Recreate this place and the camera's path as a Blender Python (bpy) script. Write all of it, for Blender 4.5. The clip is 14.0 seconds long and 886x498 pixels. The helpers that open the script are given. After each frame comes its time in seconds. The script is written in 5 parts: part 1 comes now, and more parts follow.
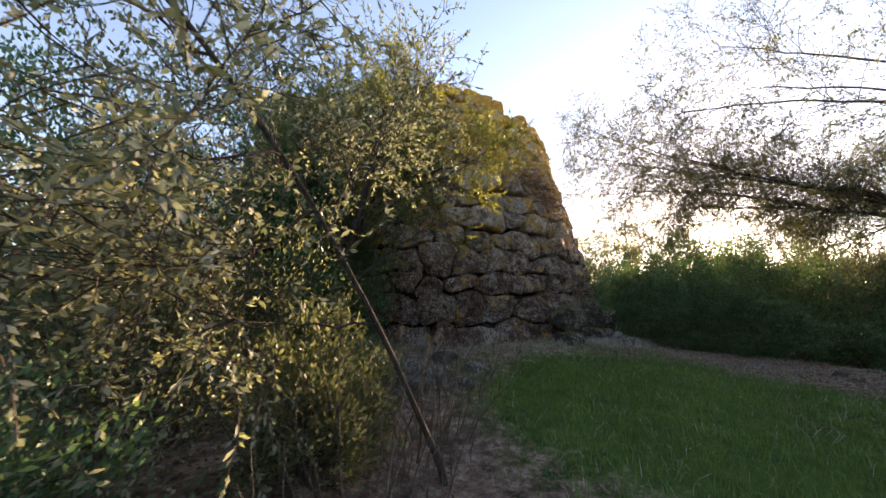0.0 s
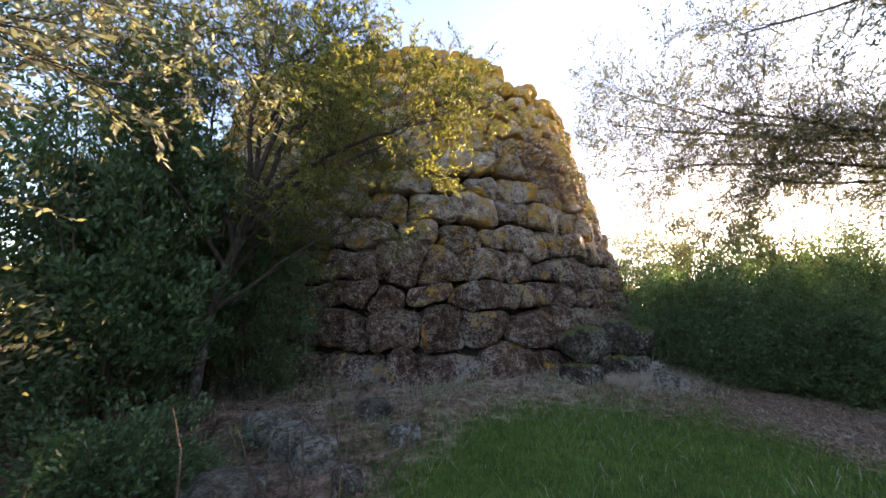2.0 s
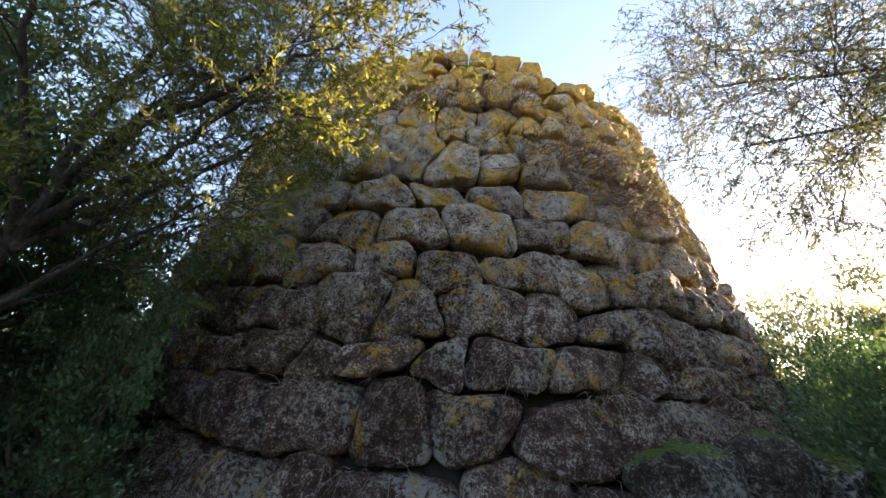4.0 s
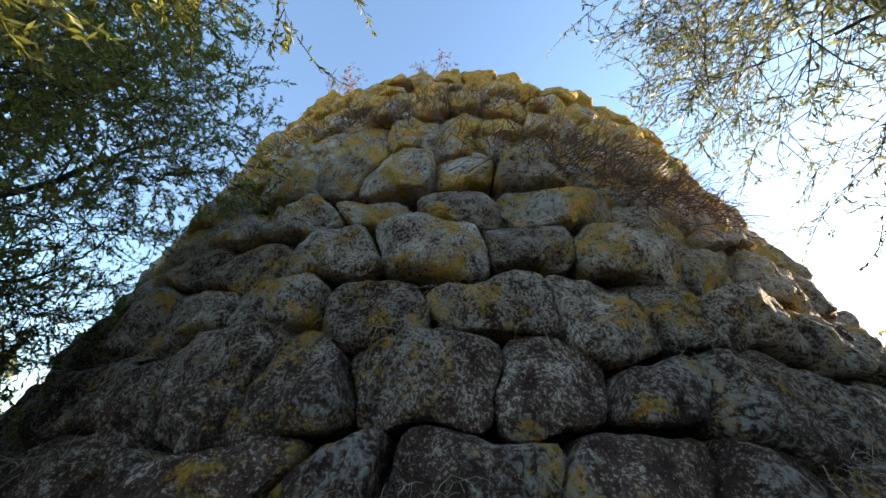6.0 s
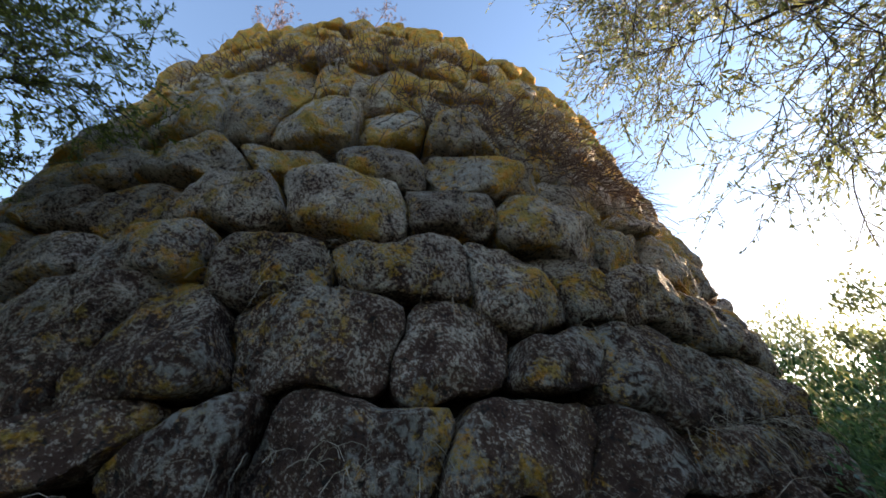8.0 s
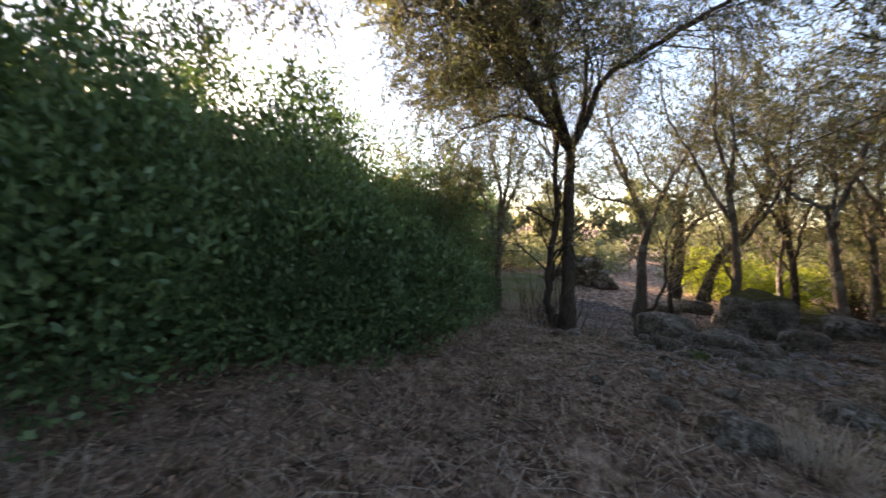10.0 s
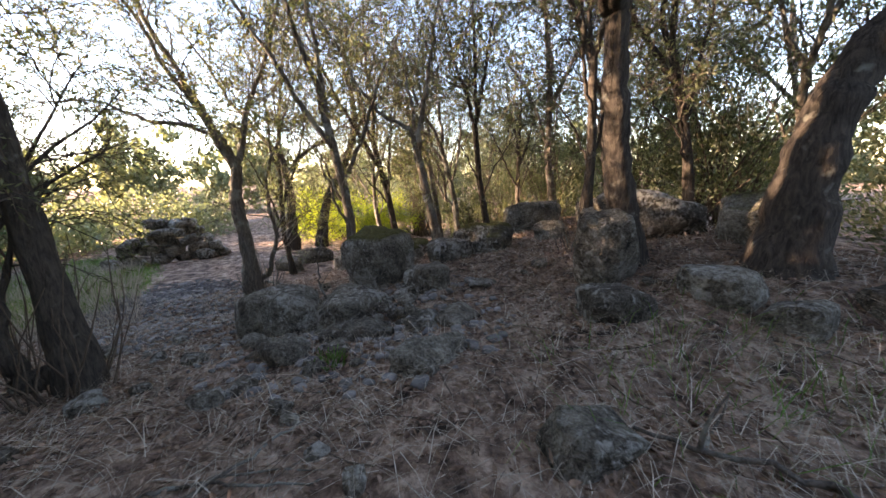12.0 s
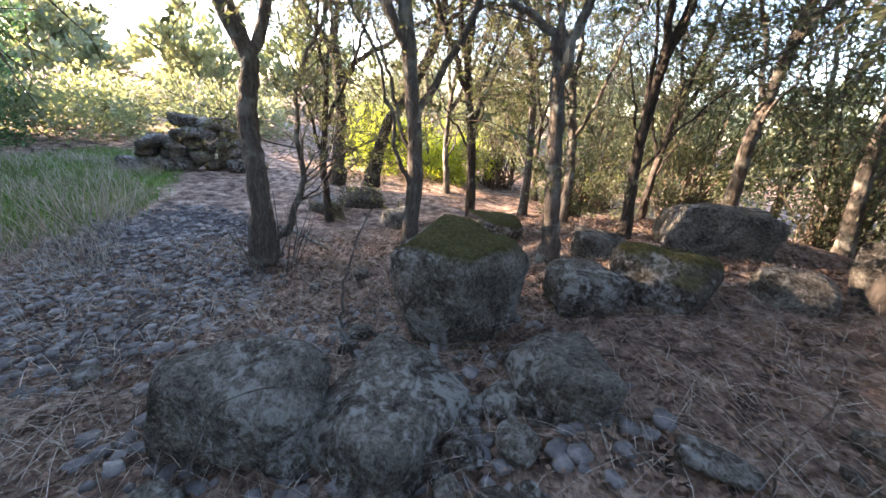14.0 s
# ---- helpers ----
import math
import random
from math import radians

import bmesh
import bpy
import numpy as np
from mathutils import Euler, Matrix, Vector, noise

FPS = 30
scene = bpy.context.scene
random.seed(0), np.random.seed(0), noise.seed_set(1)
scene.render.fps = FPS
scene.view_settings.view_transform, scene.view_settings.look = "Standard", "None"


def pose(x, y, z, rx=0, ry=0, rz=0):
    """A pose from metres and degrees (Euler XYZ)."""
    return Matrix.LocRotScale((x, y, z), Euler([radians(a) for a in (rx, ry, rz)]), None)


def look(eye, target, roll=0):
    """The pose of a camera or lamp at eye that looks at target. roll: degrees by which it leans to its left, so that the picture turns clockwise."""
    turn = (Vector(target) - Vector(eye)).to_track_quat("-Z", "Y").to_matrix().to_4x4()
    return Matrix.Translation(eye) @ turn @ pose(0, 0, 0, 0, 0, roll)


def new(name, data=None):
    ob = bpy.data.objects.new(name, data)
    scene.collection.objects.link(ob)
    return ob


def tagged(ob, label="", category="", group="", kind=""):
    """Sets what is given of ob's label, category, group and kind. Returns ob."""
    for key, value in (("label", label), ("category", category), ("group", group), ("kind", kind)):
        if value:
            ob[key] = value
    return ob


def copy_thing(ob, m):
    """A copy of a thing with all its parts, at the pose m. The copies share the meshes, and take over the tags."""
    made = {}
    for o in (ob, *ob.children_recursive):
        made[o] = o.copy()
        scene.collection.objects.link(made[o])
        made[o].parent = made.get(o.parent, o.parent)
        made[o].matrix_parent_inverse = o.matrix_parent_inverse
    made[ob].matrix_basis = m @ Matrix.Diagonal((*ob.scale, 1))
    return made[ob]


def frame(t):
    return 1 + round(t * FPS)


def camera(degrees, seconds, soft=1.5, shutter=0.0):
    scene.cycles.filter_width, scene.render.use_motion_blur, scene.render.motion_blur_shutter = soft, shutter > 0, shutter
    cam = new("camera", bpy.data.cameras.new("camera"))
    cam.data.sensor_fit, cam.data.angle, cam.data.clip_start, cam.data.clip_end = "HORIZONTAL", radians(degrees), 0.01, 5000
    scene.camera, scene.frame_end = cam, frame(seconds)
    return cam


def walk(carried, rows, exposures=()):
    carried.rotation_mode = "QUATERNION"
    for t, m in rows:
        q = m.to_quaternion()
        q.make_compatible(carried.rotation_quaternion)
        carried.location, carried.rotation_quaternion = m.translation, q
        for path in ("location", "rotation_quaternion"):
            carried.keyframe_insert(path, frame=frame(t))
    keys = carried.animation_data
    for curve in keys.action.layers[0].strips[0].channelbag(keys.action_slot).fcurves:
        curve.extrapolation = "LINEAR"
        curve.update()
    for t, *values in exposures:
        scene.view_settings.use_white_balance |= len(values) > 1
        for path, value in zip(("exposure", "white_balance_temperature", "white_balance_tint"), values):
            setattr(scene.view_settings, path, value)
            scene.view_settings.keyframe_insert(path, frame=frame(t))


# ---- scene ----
cam = camera(102.4, 14.0, soft=1.5, shutter=0.12)
PATH = [
    (0, (-0.262, -0.539, 1.319), (-0.159, 1.431, 1.648), -0.5),
    (0.5, (0.210, -0.050, 1.386), (0.288, 1.928, 1.676), 2.8),
    (1, (0.545, 0.408, 1.498), (0.466, 2.385, 1.789), 2.5),
    (1.5, (0.900, 0.944, 1.622), (0.778, 2.896, 2.042), 1.8),
    (2, (1.286, 1.604, 1.609), (1.156, 3.569, 1.958), -0.1),
    (2.5, (1.950, 2.214, 1.654), (1.572, 4.137, 2.054), 1.8),
    (3, (2.161, 2.960, 1.692), (1.839, 4.875, 2.169), 1.8),
    (3.2, (2.259, 3.227, 1.668), (1.836, 5.107, 2.204), 2.8),
    (5.3, (2.728, 6.216, 1.717), (1.968, 7.831, 2.619), 4.0),
    (5.5, (2.759, 6.332, 1.785), (1.962, 7.907, 2.726), 3.3),
    (6, (2.785, 6.482, 1.944), (2.035, 7.972, 3.047), 1.5),
    (6.5, (2.783, 6.492, 2.038), (2.096, 7.940, 3.234), 0.5),
    (7, (2.825, 6.495, 2.068), (2.262, 7.958, 3.311), -0.4),
    (7.2, (2.834, 6.502, 2.067), (2.260, 7.956, 3.315), 0.5),
    (9.3, (3.640, 7.250, 1.560), (4.515, 9.044, 1.682), 0.5),
    (9.5, (3.900, 7.150, 1.530), (5.172, 8.693, 1.513), 0.3),
    (9.7, (4.260, 6.880, 1.490), (5.917, 7.998, 1.413), -1.5),
    (10, (4.817, 6.410, 1.376), (6.727, 6.982, 1.220), 3.0),
    (10.5, (5.684, 6.161, 1.327), (7.667, 5.932, 1.209), 2.2),
    (11, (6.344, 6.012, 1.282), (8.266, 5.462, 1.221), 2.0),
    (11.5, (6.973, 5.696, 1.274), (8.549, 4.474, 1.119), -1.2),
    (12, (7.520, 5.405, 1.125), (9.047, 4.172, 0.738), -1.9),
    (12.5, (8.110, 5.109, 1.047), (9.550, 3.758, 0.735), -1.3),
    (13, (8.662, 4.892, 1.044), (10.154, 3.664, 0.527), 1.2),
    (13.5, (9.361, 4.597, 1.178), (10.846, 3.492, 0.421), 5.8),
    (14, (9.870, 4.449, 1.280), (11.438, 3.468, 0.520), 7.8),
]
EXPOSURES = [(0, 2.0, 8400, 29), (1.5, 2.2, 8300, 29), (2.0, 2.6, 8200, 31), (2.5, 2.45, 8200, 31), (3.2, 2.7, 8000, 31), (5.5, 2.25, 7500, 15), (7.2, 2.05, 6700, 13), (9.3, 1.9, 8700, 29), (10.0, 2.4, 8500, 29),
             (10.5, 3.0, 8500, 29), (12.0, 3.05, 8100, 29), (13.0, 2.85, 7600, 28), (13.5, 3.25, 7300, 27), (14.0, 3.6, 7100, 27)]
walk(cam, [(t, look(eye, target, roll)) for t, eye, target, roll in PATH], EXPOSURES)

# ---- sky and sun ----
SUN_AZ, SUN_EL = 38.5, 11.6          # degrees right of +y, and above the horizon
sky = bpy.data.worlds.new("sky")
scene.world = sky
sky.use_nodes = True
wn = sky.node_tree
bg = wn.nodes["Background"]
st = wn.nodes.new("ShaderNodeTexSky")
st.sky_type, st.sun_disc = "NISHITA", False
st.sun_elevation, st.sun_rotation = radians(SUN_EL), radians(SUN_AZ)
st.air_density, st.dust_density, st.ozone_density = 1.0, 0.25, 2.5
wn.links.new(st.outputs[0], bg.inputs[0])
bg.inputs[1].default_value = 0.15
lamp = bpy.data.lights.new("sun", "SUN")
lamp.energy, lamp.angle, lamp.color = 5.0, radians(0.53), (1.0, 0.86, 0.66)
sun = new("sun", lamp)
sd = Vector((math.sin(radians(SUN_AZ)) * math.cos(radians(SUN_EL)), math.cos(radians(SUN_AZ)) * math.cos(radians(SUN_EL)), math.sin(radians(SUN_EL))))
sun.matrix_world = look(sd * 60, (0, 0, 0))

# ---- materials ----
def graph(name):
    m = bpy.data.materials.new(name)
    m.use_nodes = True
    n = m.node_tree.nodes
    n.clear()
    return m, n, m.node_tree.links


def noise_node(n, l, vec, scale, detail=4.0, rough=0.6, distort=0.0):
    t = n.new("ShaderNodeTexNoise")
    t.inputs["Scale"].default_value, t.inputs["Detail"].default_value = scale, detail
    t.inputs["Roughness"].default_value, t.inputs["Distortion"].default_value = rough, distort
    l.new(vec, t.inputs["Vector"])
    return t.outputs["Fac"]


def ramp(n, l, fac, *stops):
    r = n.new("ShaderNodeValToRGB")
    e = r.color_ramp.elements
    while len(e) < len(stops):
        e.new(0.5)
    for k, (p, c) in enumerate(stops):
        e[k].position = p
        e[k].color = (*c, 1) if isinstance(c, tuple) else (c, c, c, 1)
    l.new(fac, r.inputs[0])
    return r.outputs[0]


def mix(n, l, fac, a, b, kind="MIX"):
    m = n.new("ShaderNodeMix")
    m.data_type, m.blend_type = "RGBA", kind
    for sock, v in ((m.inputs[0], fac), (m.inputs[6], a), (m.inputs[7], b)):
        if isinstance(v, (int, float)):
            sock.default_value = v
        elif isinstance(v, tuple):
            sock.default_value = (*v, 1)
        else:
            l.new(v, sock)
    return m.outputs[2]


def calc(n, l, op, a, b=0.0, c=0.0):
    m = n.new("ShaderNodeMath")
    m.operation = op
    for sock, v in zip(m.inputs, (a, b, c)):
        if isinstance(v, (int, float)):
            sock.default_value = v
        else:
            l.new(v, sock)
    return m.outputs[0]


def finish(n, l, col, rough=0.9, bump=None, depth=0.02, spec=0.25):
    p = n.new("ShaderNodeBsdfPrincipled")
    o = n.new("ShaderNodeOutputMaterial")
    l.new(col, p.inputs["Base Color"])
    p.inputs["Roughness"].default_value = rough
    p.inputs["Specular IOR Level"].default_value = spec
    if bump is not None:
        b = n.new("ShaderNodeBump")
        b.inputs["Distance"].default_value, b.inputs["Strength"].default_value = depth, 1.0
        l.new(bump, b.inputs["Height"])
        l.new(b.outputs[0], p.inputs["Normal"])
    l.new(p.outputs[0], o.inputs[0])
    return p


def where(n):
    g = n.new("ShaderNodeNewGeometry")
    return g.outputs["Position"], g.outputs["Normal"], g.outputs["Random Per Island"]


def stone_material(name, lichen_low, lichen_high, moss, warm=0.0, speckle=1.0, tone_by=1.0, bare=0.0, crust_high=0.0, soft=0.06, green=((0.025, 0.03, 0.008), (0.11, 0.125, 0.03))):
    """Weathered basalt: grey grain, pale crust, ochre lichen that grows thicker higher up, moss on top faces."""
    m, n, l = graph(name)
    pos, nor, isl = where(n)
    rnd = n.new("ShaderNodeObjectInfo").outputs["Random"]
    sep = n.new("ShaderNodeSeparateXYZ")
    l.new(pos, sep.inputs[0])
    coarse = noise_node(n, l, pos, 1.3, 3)
    mid = noise_node(n, l, pos, 6.0, 6, 0.65)
    fine = noise_node(n, l, pos, 42.0, 5, 0.7)
    pits = noise_node(n, l, pos, 19.0, 3, 0.6, 0.4)
    grit = noise_node(n, l, pos, 88.0, 3, 0.65)
    deep = ramp(n, l, mid, (0.35, (0.045 + 0.4 * warm, 0.036, 0.028)), (0.65, (0.16 + warm, 0.132, 0.1)))
    crust = ramp(n, l, mid, (0.34, (0.33 + warm, 0.295, 0.24)), (0.52, (0.52 + warm, 0.485, 0.41)), (0.68, (0.7 + warm, 0.68, 0.59)))
    grain = calc(n, l, "ADD", calc(n, l, "MULTIPLY", fine, 0.7), calc(n, l, "ADD", calc(n, l, "MULTIPLY", grit, 0.3), calc(n, l, "MULTIPLY", mid, 0.3)))
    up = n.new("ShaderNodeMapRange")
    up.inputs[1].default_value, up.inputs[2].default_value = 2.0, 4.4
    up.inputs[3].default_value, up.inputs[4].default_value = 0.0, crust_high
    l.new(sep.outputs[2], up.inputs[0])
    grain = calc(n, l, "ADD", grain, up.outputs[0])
    col = mix(n, l, ramp(n, l, grain, (0.65 - bare - soft, 0.0), (0.65 - bare + soft, 1.0)), deep, crust)
    tone = ramp(n, l, rnd, (0.0, (0.6 * tone_by, 0.56 * tone_by, 0.52 * tone_by)), (0.5, (0.9 * tone_by, 0.87 * tone_by, 0.82 * tone_by)), (1.0, (1.15 * tone_by, 1.12 * tone_by, 1.06 * tone_by)))
    col = mix(n, l, 1.0, col, tone, "MULTIPLY")
    # pale crusty lichen spots
    pale = ramp(n, l, calc(n, l, "ADD", calc(n, l, "MULTIPLY", pits, 0.55), calc(n, l, "MULTIPLY", coarse, 0.5)), (0.55, 0.0), (0.64, 1.0))
    col = mix(n, l, calc(n, l, "MULTIPLY", pale, 0.7), col, (0.52, 0.5, 0.44))
    # dark speckles
    dark = ramp(n, l, pits, (0.33, 1.0), (0.42, 0.0))
    col = mix(n, l, calc(n, l, "MULTIPLY", dark, 0.85 * speckle), col, (0.035, 0.03, 0.026))
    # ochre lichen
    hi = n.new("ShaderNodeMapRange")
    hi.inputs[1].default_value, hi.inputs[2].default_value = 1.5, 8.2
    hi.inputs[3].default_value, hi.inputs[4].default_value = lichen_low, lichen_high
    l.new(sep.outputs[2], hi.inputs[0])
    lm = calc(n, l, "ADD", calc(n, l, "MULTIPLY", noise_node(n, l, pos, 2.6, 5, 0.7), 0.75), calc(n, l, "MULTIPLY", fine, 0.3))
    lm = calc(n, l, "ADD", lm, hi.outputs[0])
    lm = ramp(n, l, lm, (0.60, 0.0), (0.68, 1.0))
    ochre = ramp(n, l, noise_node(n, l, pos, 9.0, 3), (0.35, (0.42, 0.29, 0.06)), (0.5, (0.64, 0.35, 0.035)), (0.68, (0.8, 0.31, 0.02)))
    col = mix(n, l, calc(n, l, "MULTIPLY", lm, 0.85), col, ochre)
    # moss
    sn = n.new("ShaderNodeSeparateXYZ")
    l.new(nor, sn.inputs[0])
    mm = calc(n, l, "ADD", calc(n, l, "MULTIPLY", sn.outputs[2], 0.5), calc(n, l, "MULTIPLY", mid, 0.5))
    mm = ramp(n, l, calc(n, l, "ADD", mm, moss), (0.62, 0.0), (0.74, 1.0))
    col = mix(n, l, mm, col, ramp(n, l, fine, (0.3, green[0]), (0.7, green[1])))
    bump = calc(n, l, "ADD", calc(n, l, "MULTIPLY", mid, 1.2), calc(n, l, "ADD", calc(n, l, "MULTIPLY", pits, 0.8), calc(n, l, "ADD", calc(n, l, "MULTIPLY", fine, 0.5), calc(n, l, "MULTIPLY", grit, 0.22))))
    finish(n, l, col, 0.92, bump, 0.1, 0.2)
    return m


def bark_material(name, dark, light, lichen=0.3):
    m, n, l = graph(name)
    pos, nor, isl = where(n)
    mp = n.new("ShaderNodeMapping")
    mp.inputs["Scale"].default_value = (1, 1, 0.22)
    l.new(pos, mp.inputs[0])
    ridge = noise_node(n, l, mp.outputs[0], 34.0, 6, 0.7, 0.6)
    blotch = noise_node(n, l, pos, 5.0, 4)
    col = ramp(n, l, ridge, (0.32, dark), (0.66, light))
    lic = ramp(n, l, calc(n, l, "ADD", blotch, lichen - 0.3), (0.56, 0.0), (0.68, 0.7))
    col = mix(n, l, lic, col, (0.30, 0.30, 0.25))
    finish(n, l, col, 0.95, ridge, 0.03, 0.15)
    return m


def leaf_material(name, shades, through_light=0.35, rough=0.45):
    """Leaves with a varied tone, that let some light pass through."""
    m, n, l = graph(name)
    pos, nor, isl = where(n)
    col = ramp(n, l, isl, *[(k / max(1, len(shades) - 1), s) for k, s in enumerate(shades)])
    big = noise_node(n, l, pos, 1.4, 2)
    col = mix(n, l, 0.5, col, ramp(n, l, big, (0.3, 0.55), (0.7, 1.2)), "MULTIPLY")
    p = n.new("ShaderNodeBsdfPrincipled")
    l.new(col, p.inputs["Base Color"])
    p.inputs["Roughness"].default_value = rough
    p.inputs["Specular IOR Level"].default_value = 0.4
    tr = n.new("ShaderNodeBsdfTranslucent")
    l.new(mix(n, l, 1.0, col, (1.35, 1.35, 0.75), "MULTIPLY"), tr.inputs[0])
    ms = n.new("ShaderNodeMixShader")
    ms.inputs[0].default_value = through_light
    o = n.new("ShaderNodeOutputMaterial")
    l.new(p.outputs[0], ms.inputs[1])
    l.new(tr.outputs[0], ms.inputs[2])
    l.new(ms.outputs[0], o.inputs[0])
    return m


def plain_material(name, a, b, scale=8.0, rough=0.9):
    m, n, l = graph(name)
    pos, nor, isl = where(n)
    col = ramp(n, l, noise_node(n, l, pos, scale, 5, 0.65), (0.3, a), (0.7, b))
    col = mix(n, l, 0.7, col, ramp(n, l, isl, (0.0, 0.55), (1.0, 1.35)), "MULTIPLY")
    finish(n, l, col, rough, noise_node(n, l, pos, scale * 5, 3), 0.01)
    return m


def ground_material():
    """Grass clearing, leaf litter, dark gravel and a far meadow, one sheet."""
    m, n, l = graph("ground")
    pos, nor, isl = where(n)
    big, mid, fine = noise_node(n, l, pos, 0.7, 3), noise_node(n, l, pos, 5.0, 6, 0.7), noise_node(n, l, pos, 38.0, 5, 0.75)
    litter = ramp(n, l, mid, (0.36, (0.05, 0.035, 0.027)), (0.5, (0.23, 0.15, 0.108)), (0.64, (0.48, 0.345, 0.255)))
    litter = mix(n, l, 0.6, litter, ramp(n, l, fine, (0.3, 0.15), (0.66, 0.8)), "OVERLAY")
    grass = ramp(n, l, mid, (0.3, (0.04, 0.075, 0.02)), (0.6, (0.085, 0.16, 0.034)), (0.8, (0.17, 0.19, 0.08)))
    gravel = ramp(n, l, fine, (0.35, (0.03, 0.028, 0.028)), (0.6, (0.11, 0.1, 0.095)))
    sep = n.new("ShaderNodeSeparateXYZ")
    l.new(pos, sep.inputs[0])

    def patch(cx, cy, rx, ry):
        dx = calc(n, l, "DIVIDE", calc(n, l, "SUBTRACT", sep.outputs[0], cx), rx)
        dy = calc(n, l, "DIVIDE", calc(n, l, "SUBTRACT", sep.outputs[1], cy), ry)
        d = calc(n, l, "SQRT", calc(n, l, "ADD", calc(n, l, "MULTIPLY", dx, dx), calc(n, l, "MULTIPLY", dy, dy)))
        d = calc(n, l, "ADD", d, calc(n, l, "MULTIPLY", calc(n, l, "SUBTRACT", mid, 0.5), 0.7))
        return ramp(n, l, d, (0.8, 1.0), (1.05, 0.0))

    col = mix(n, l, patch(14.8, 5.3, 2.6, 1.4), litter, gravel)
    col = mix(n, l, patch(3.0, 3.9, 2.9, 3.4), col, grass)
    col = mix(n, l, patch(19.0, 7.2, 3.4, 1.7), col, (0.13, 0.19, 0.04))
    finish(n, l, col, 0.95, calc(n, l, "ADD", mid, calc(n, l, "MULTIPLY", fine, 0.6)), 0.05, 0.15)
    return m


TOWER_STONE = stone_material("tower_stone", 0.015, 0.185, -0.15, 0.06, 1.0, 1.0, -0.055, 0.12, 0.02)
FIELD_STONE = stone_material("field_stone", -0.25, -0.25, -0.2, 0.0, 0.35, 0.62, -0.01, 0.0, 0.14)
MOSSY_STONE = stone_material("mossy_stone", -0.25, -0.25, 0.1, 0.0, 0.35, 0.68, 0.0, 0.0, 0.14, ((0.045, 0.043, 0.016), (0.16, 0.145, 0.045)))
GREEN_STONE = stone_material("green_mossed_stone", -0.25, -0.25, -0.01, 0.0, 0.8, 0.6, -0.06, 0.0, 0.05, ((0.035, 0.06, 0.008), (0.17, 0.26, 0.035)))
EARTH = plain_material("earth_core", (0.012, 0.010, 0.008), (0.04, 0.033, 0.026))
BARK = bark_material("bark", (0.025, 0.02, 0.016), (0.105, 0.086, 0.07), 0.25)
BARK_PALE = bark_material("pale_bark", (0.05, 0.042, 0.034), (0.19, 0.16, 0.13), 0.35)
TWIG = plain_material("twig", (0.07, 0.05, 0.035), (0.17, 0.125, 0.09), 12)
OLIVE_LEAF = leaf_material("olive_leaf", [(0.06, 0.077, 0.04), (0.125, 0.14, 0.078), (0.22, 0.22, 0.145)], 0.48)
DARK_LEAF = leaf_material("dark_leaf", [(0.04, 0.095, 0.045), (0.08, 0.165, 0.075), (0.145, 0.24, 0.11)], 0.3)
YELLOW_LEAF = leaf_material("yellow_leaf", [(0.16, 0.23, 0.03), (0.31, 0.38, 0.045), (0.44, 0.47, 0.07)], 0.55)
PALE_LEAF = leaf_material("pale_leaf", [(0.11, 0.13, 0.085), (0.26, 0.275, 0.19), (0.5, 0.5, 0.4)], 0.42)
# distance haze and sunlight are put into this pale grey-green leaf colour
HAZED_LEAF = leaf_material("hazed_leaf", [(0.15, 0.17, 0.11), (0.22, 0.24, 0.15), (0.3, 0.31, 0.2)], 0.4)
# olive leaf made yellower and brighter: sun from behind is put into the colour
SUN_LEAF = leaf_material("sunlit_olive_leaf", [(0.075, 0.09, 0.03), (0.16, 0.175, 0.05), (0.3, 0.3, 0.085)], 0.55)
GRASS_BLADE = leaf_material("grass_blade", [(0.055, 0.13, 0.025), (0.10, 0.22, 0.04), (0.2, 0.26, 0.075)], 0.35, 0.6)
STRAW = plain_material("straw", (0.3, 0.25, 0.19), (0.64, 0.55, 0.43), 14)
DEAD_LEAF = plain_material("dead_leaf", (0.1, 0.062, 0.045), (0.38, 0.25, 0.175), 20)
GROUND = ground_material()


# ---- mesh helpers ----
RNG = np.random.default_rng(7)


def mesh_of(name, verts, faces, smooth=False):
    """A mesh from an array of vertices and a list of face arrays, each of one size."""
    me = bpy.data.meshes.new(name)
    verts = np.asarray(verts, dtype=np.float32)
    groups = [np.asarray(f, dtype=np.int32) for f in (faces if isinstance(faces, list) else [faces]) if len(f)]
    loops = np.concatenate([g.ravel() for g in groups])
    totals = np.concatenate([np.full(len(g), g.shape[1], np.int32) for g in groups])
    starts = np.concatenate([[0], np.cumsum(totals)[:-1]]).astype(np.int32)
    me.vertices.add(len(verts))
    me.vertices.foreach_set("co", verts.ravel())
    me.loops.add(len(loops))
    me.loops.foreach_set("vertex_index", loops)
    me.polygons.add(len(totals))
    me.polygons.foreach_set("loop_start", starts)
    me.polygons.foreach_set("loop_total", totals)
    me.update(calc_edges=True)
    me.validate()
    if smooth:
        me.shade_smooth()
    return me


def part(name, verts, faces, material, parent=None, label="", smooth=False):
    me = mesh_of(name, verts, faces, smooth)
    me.materials.append(material)
    ob = new(name, me)
    if parent is not None:
        ob.parent = parent
    if label:
        ob["label"] = label
    return ob


def thing(name, at, label, category, group="", kind=""):
    ob = new(name)
    ob.location = at
    return tagged(ob, label, category, group, kind)


def smooth_step(x):
    x = np.clip(x, 0, 1)
    return x * x * (3 - 2 * x)


AXIS = np.array([-1.05, 15.17])


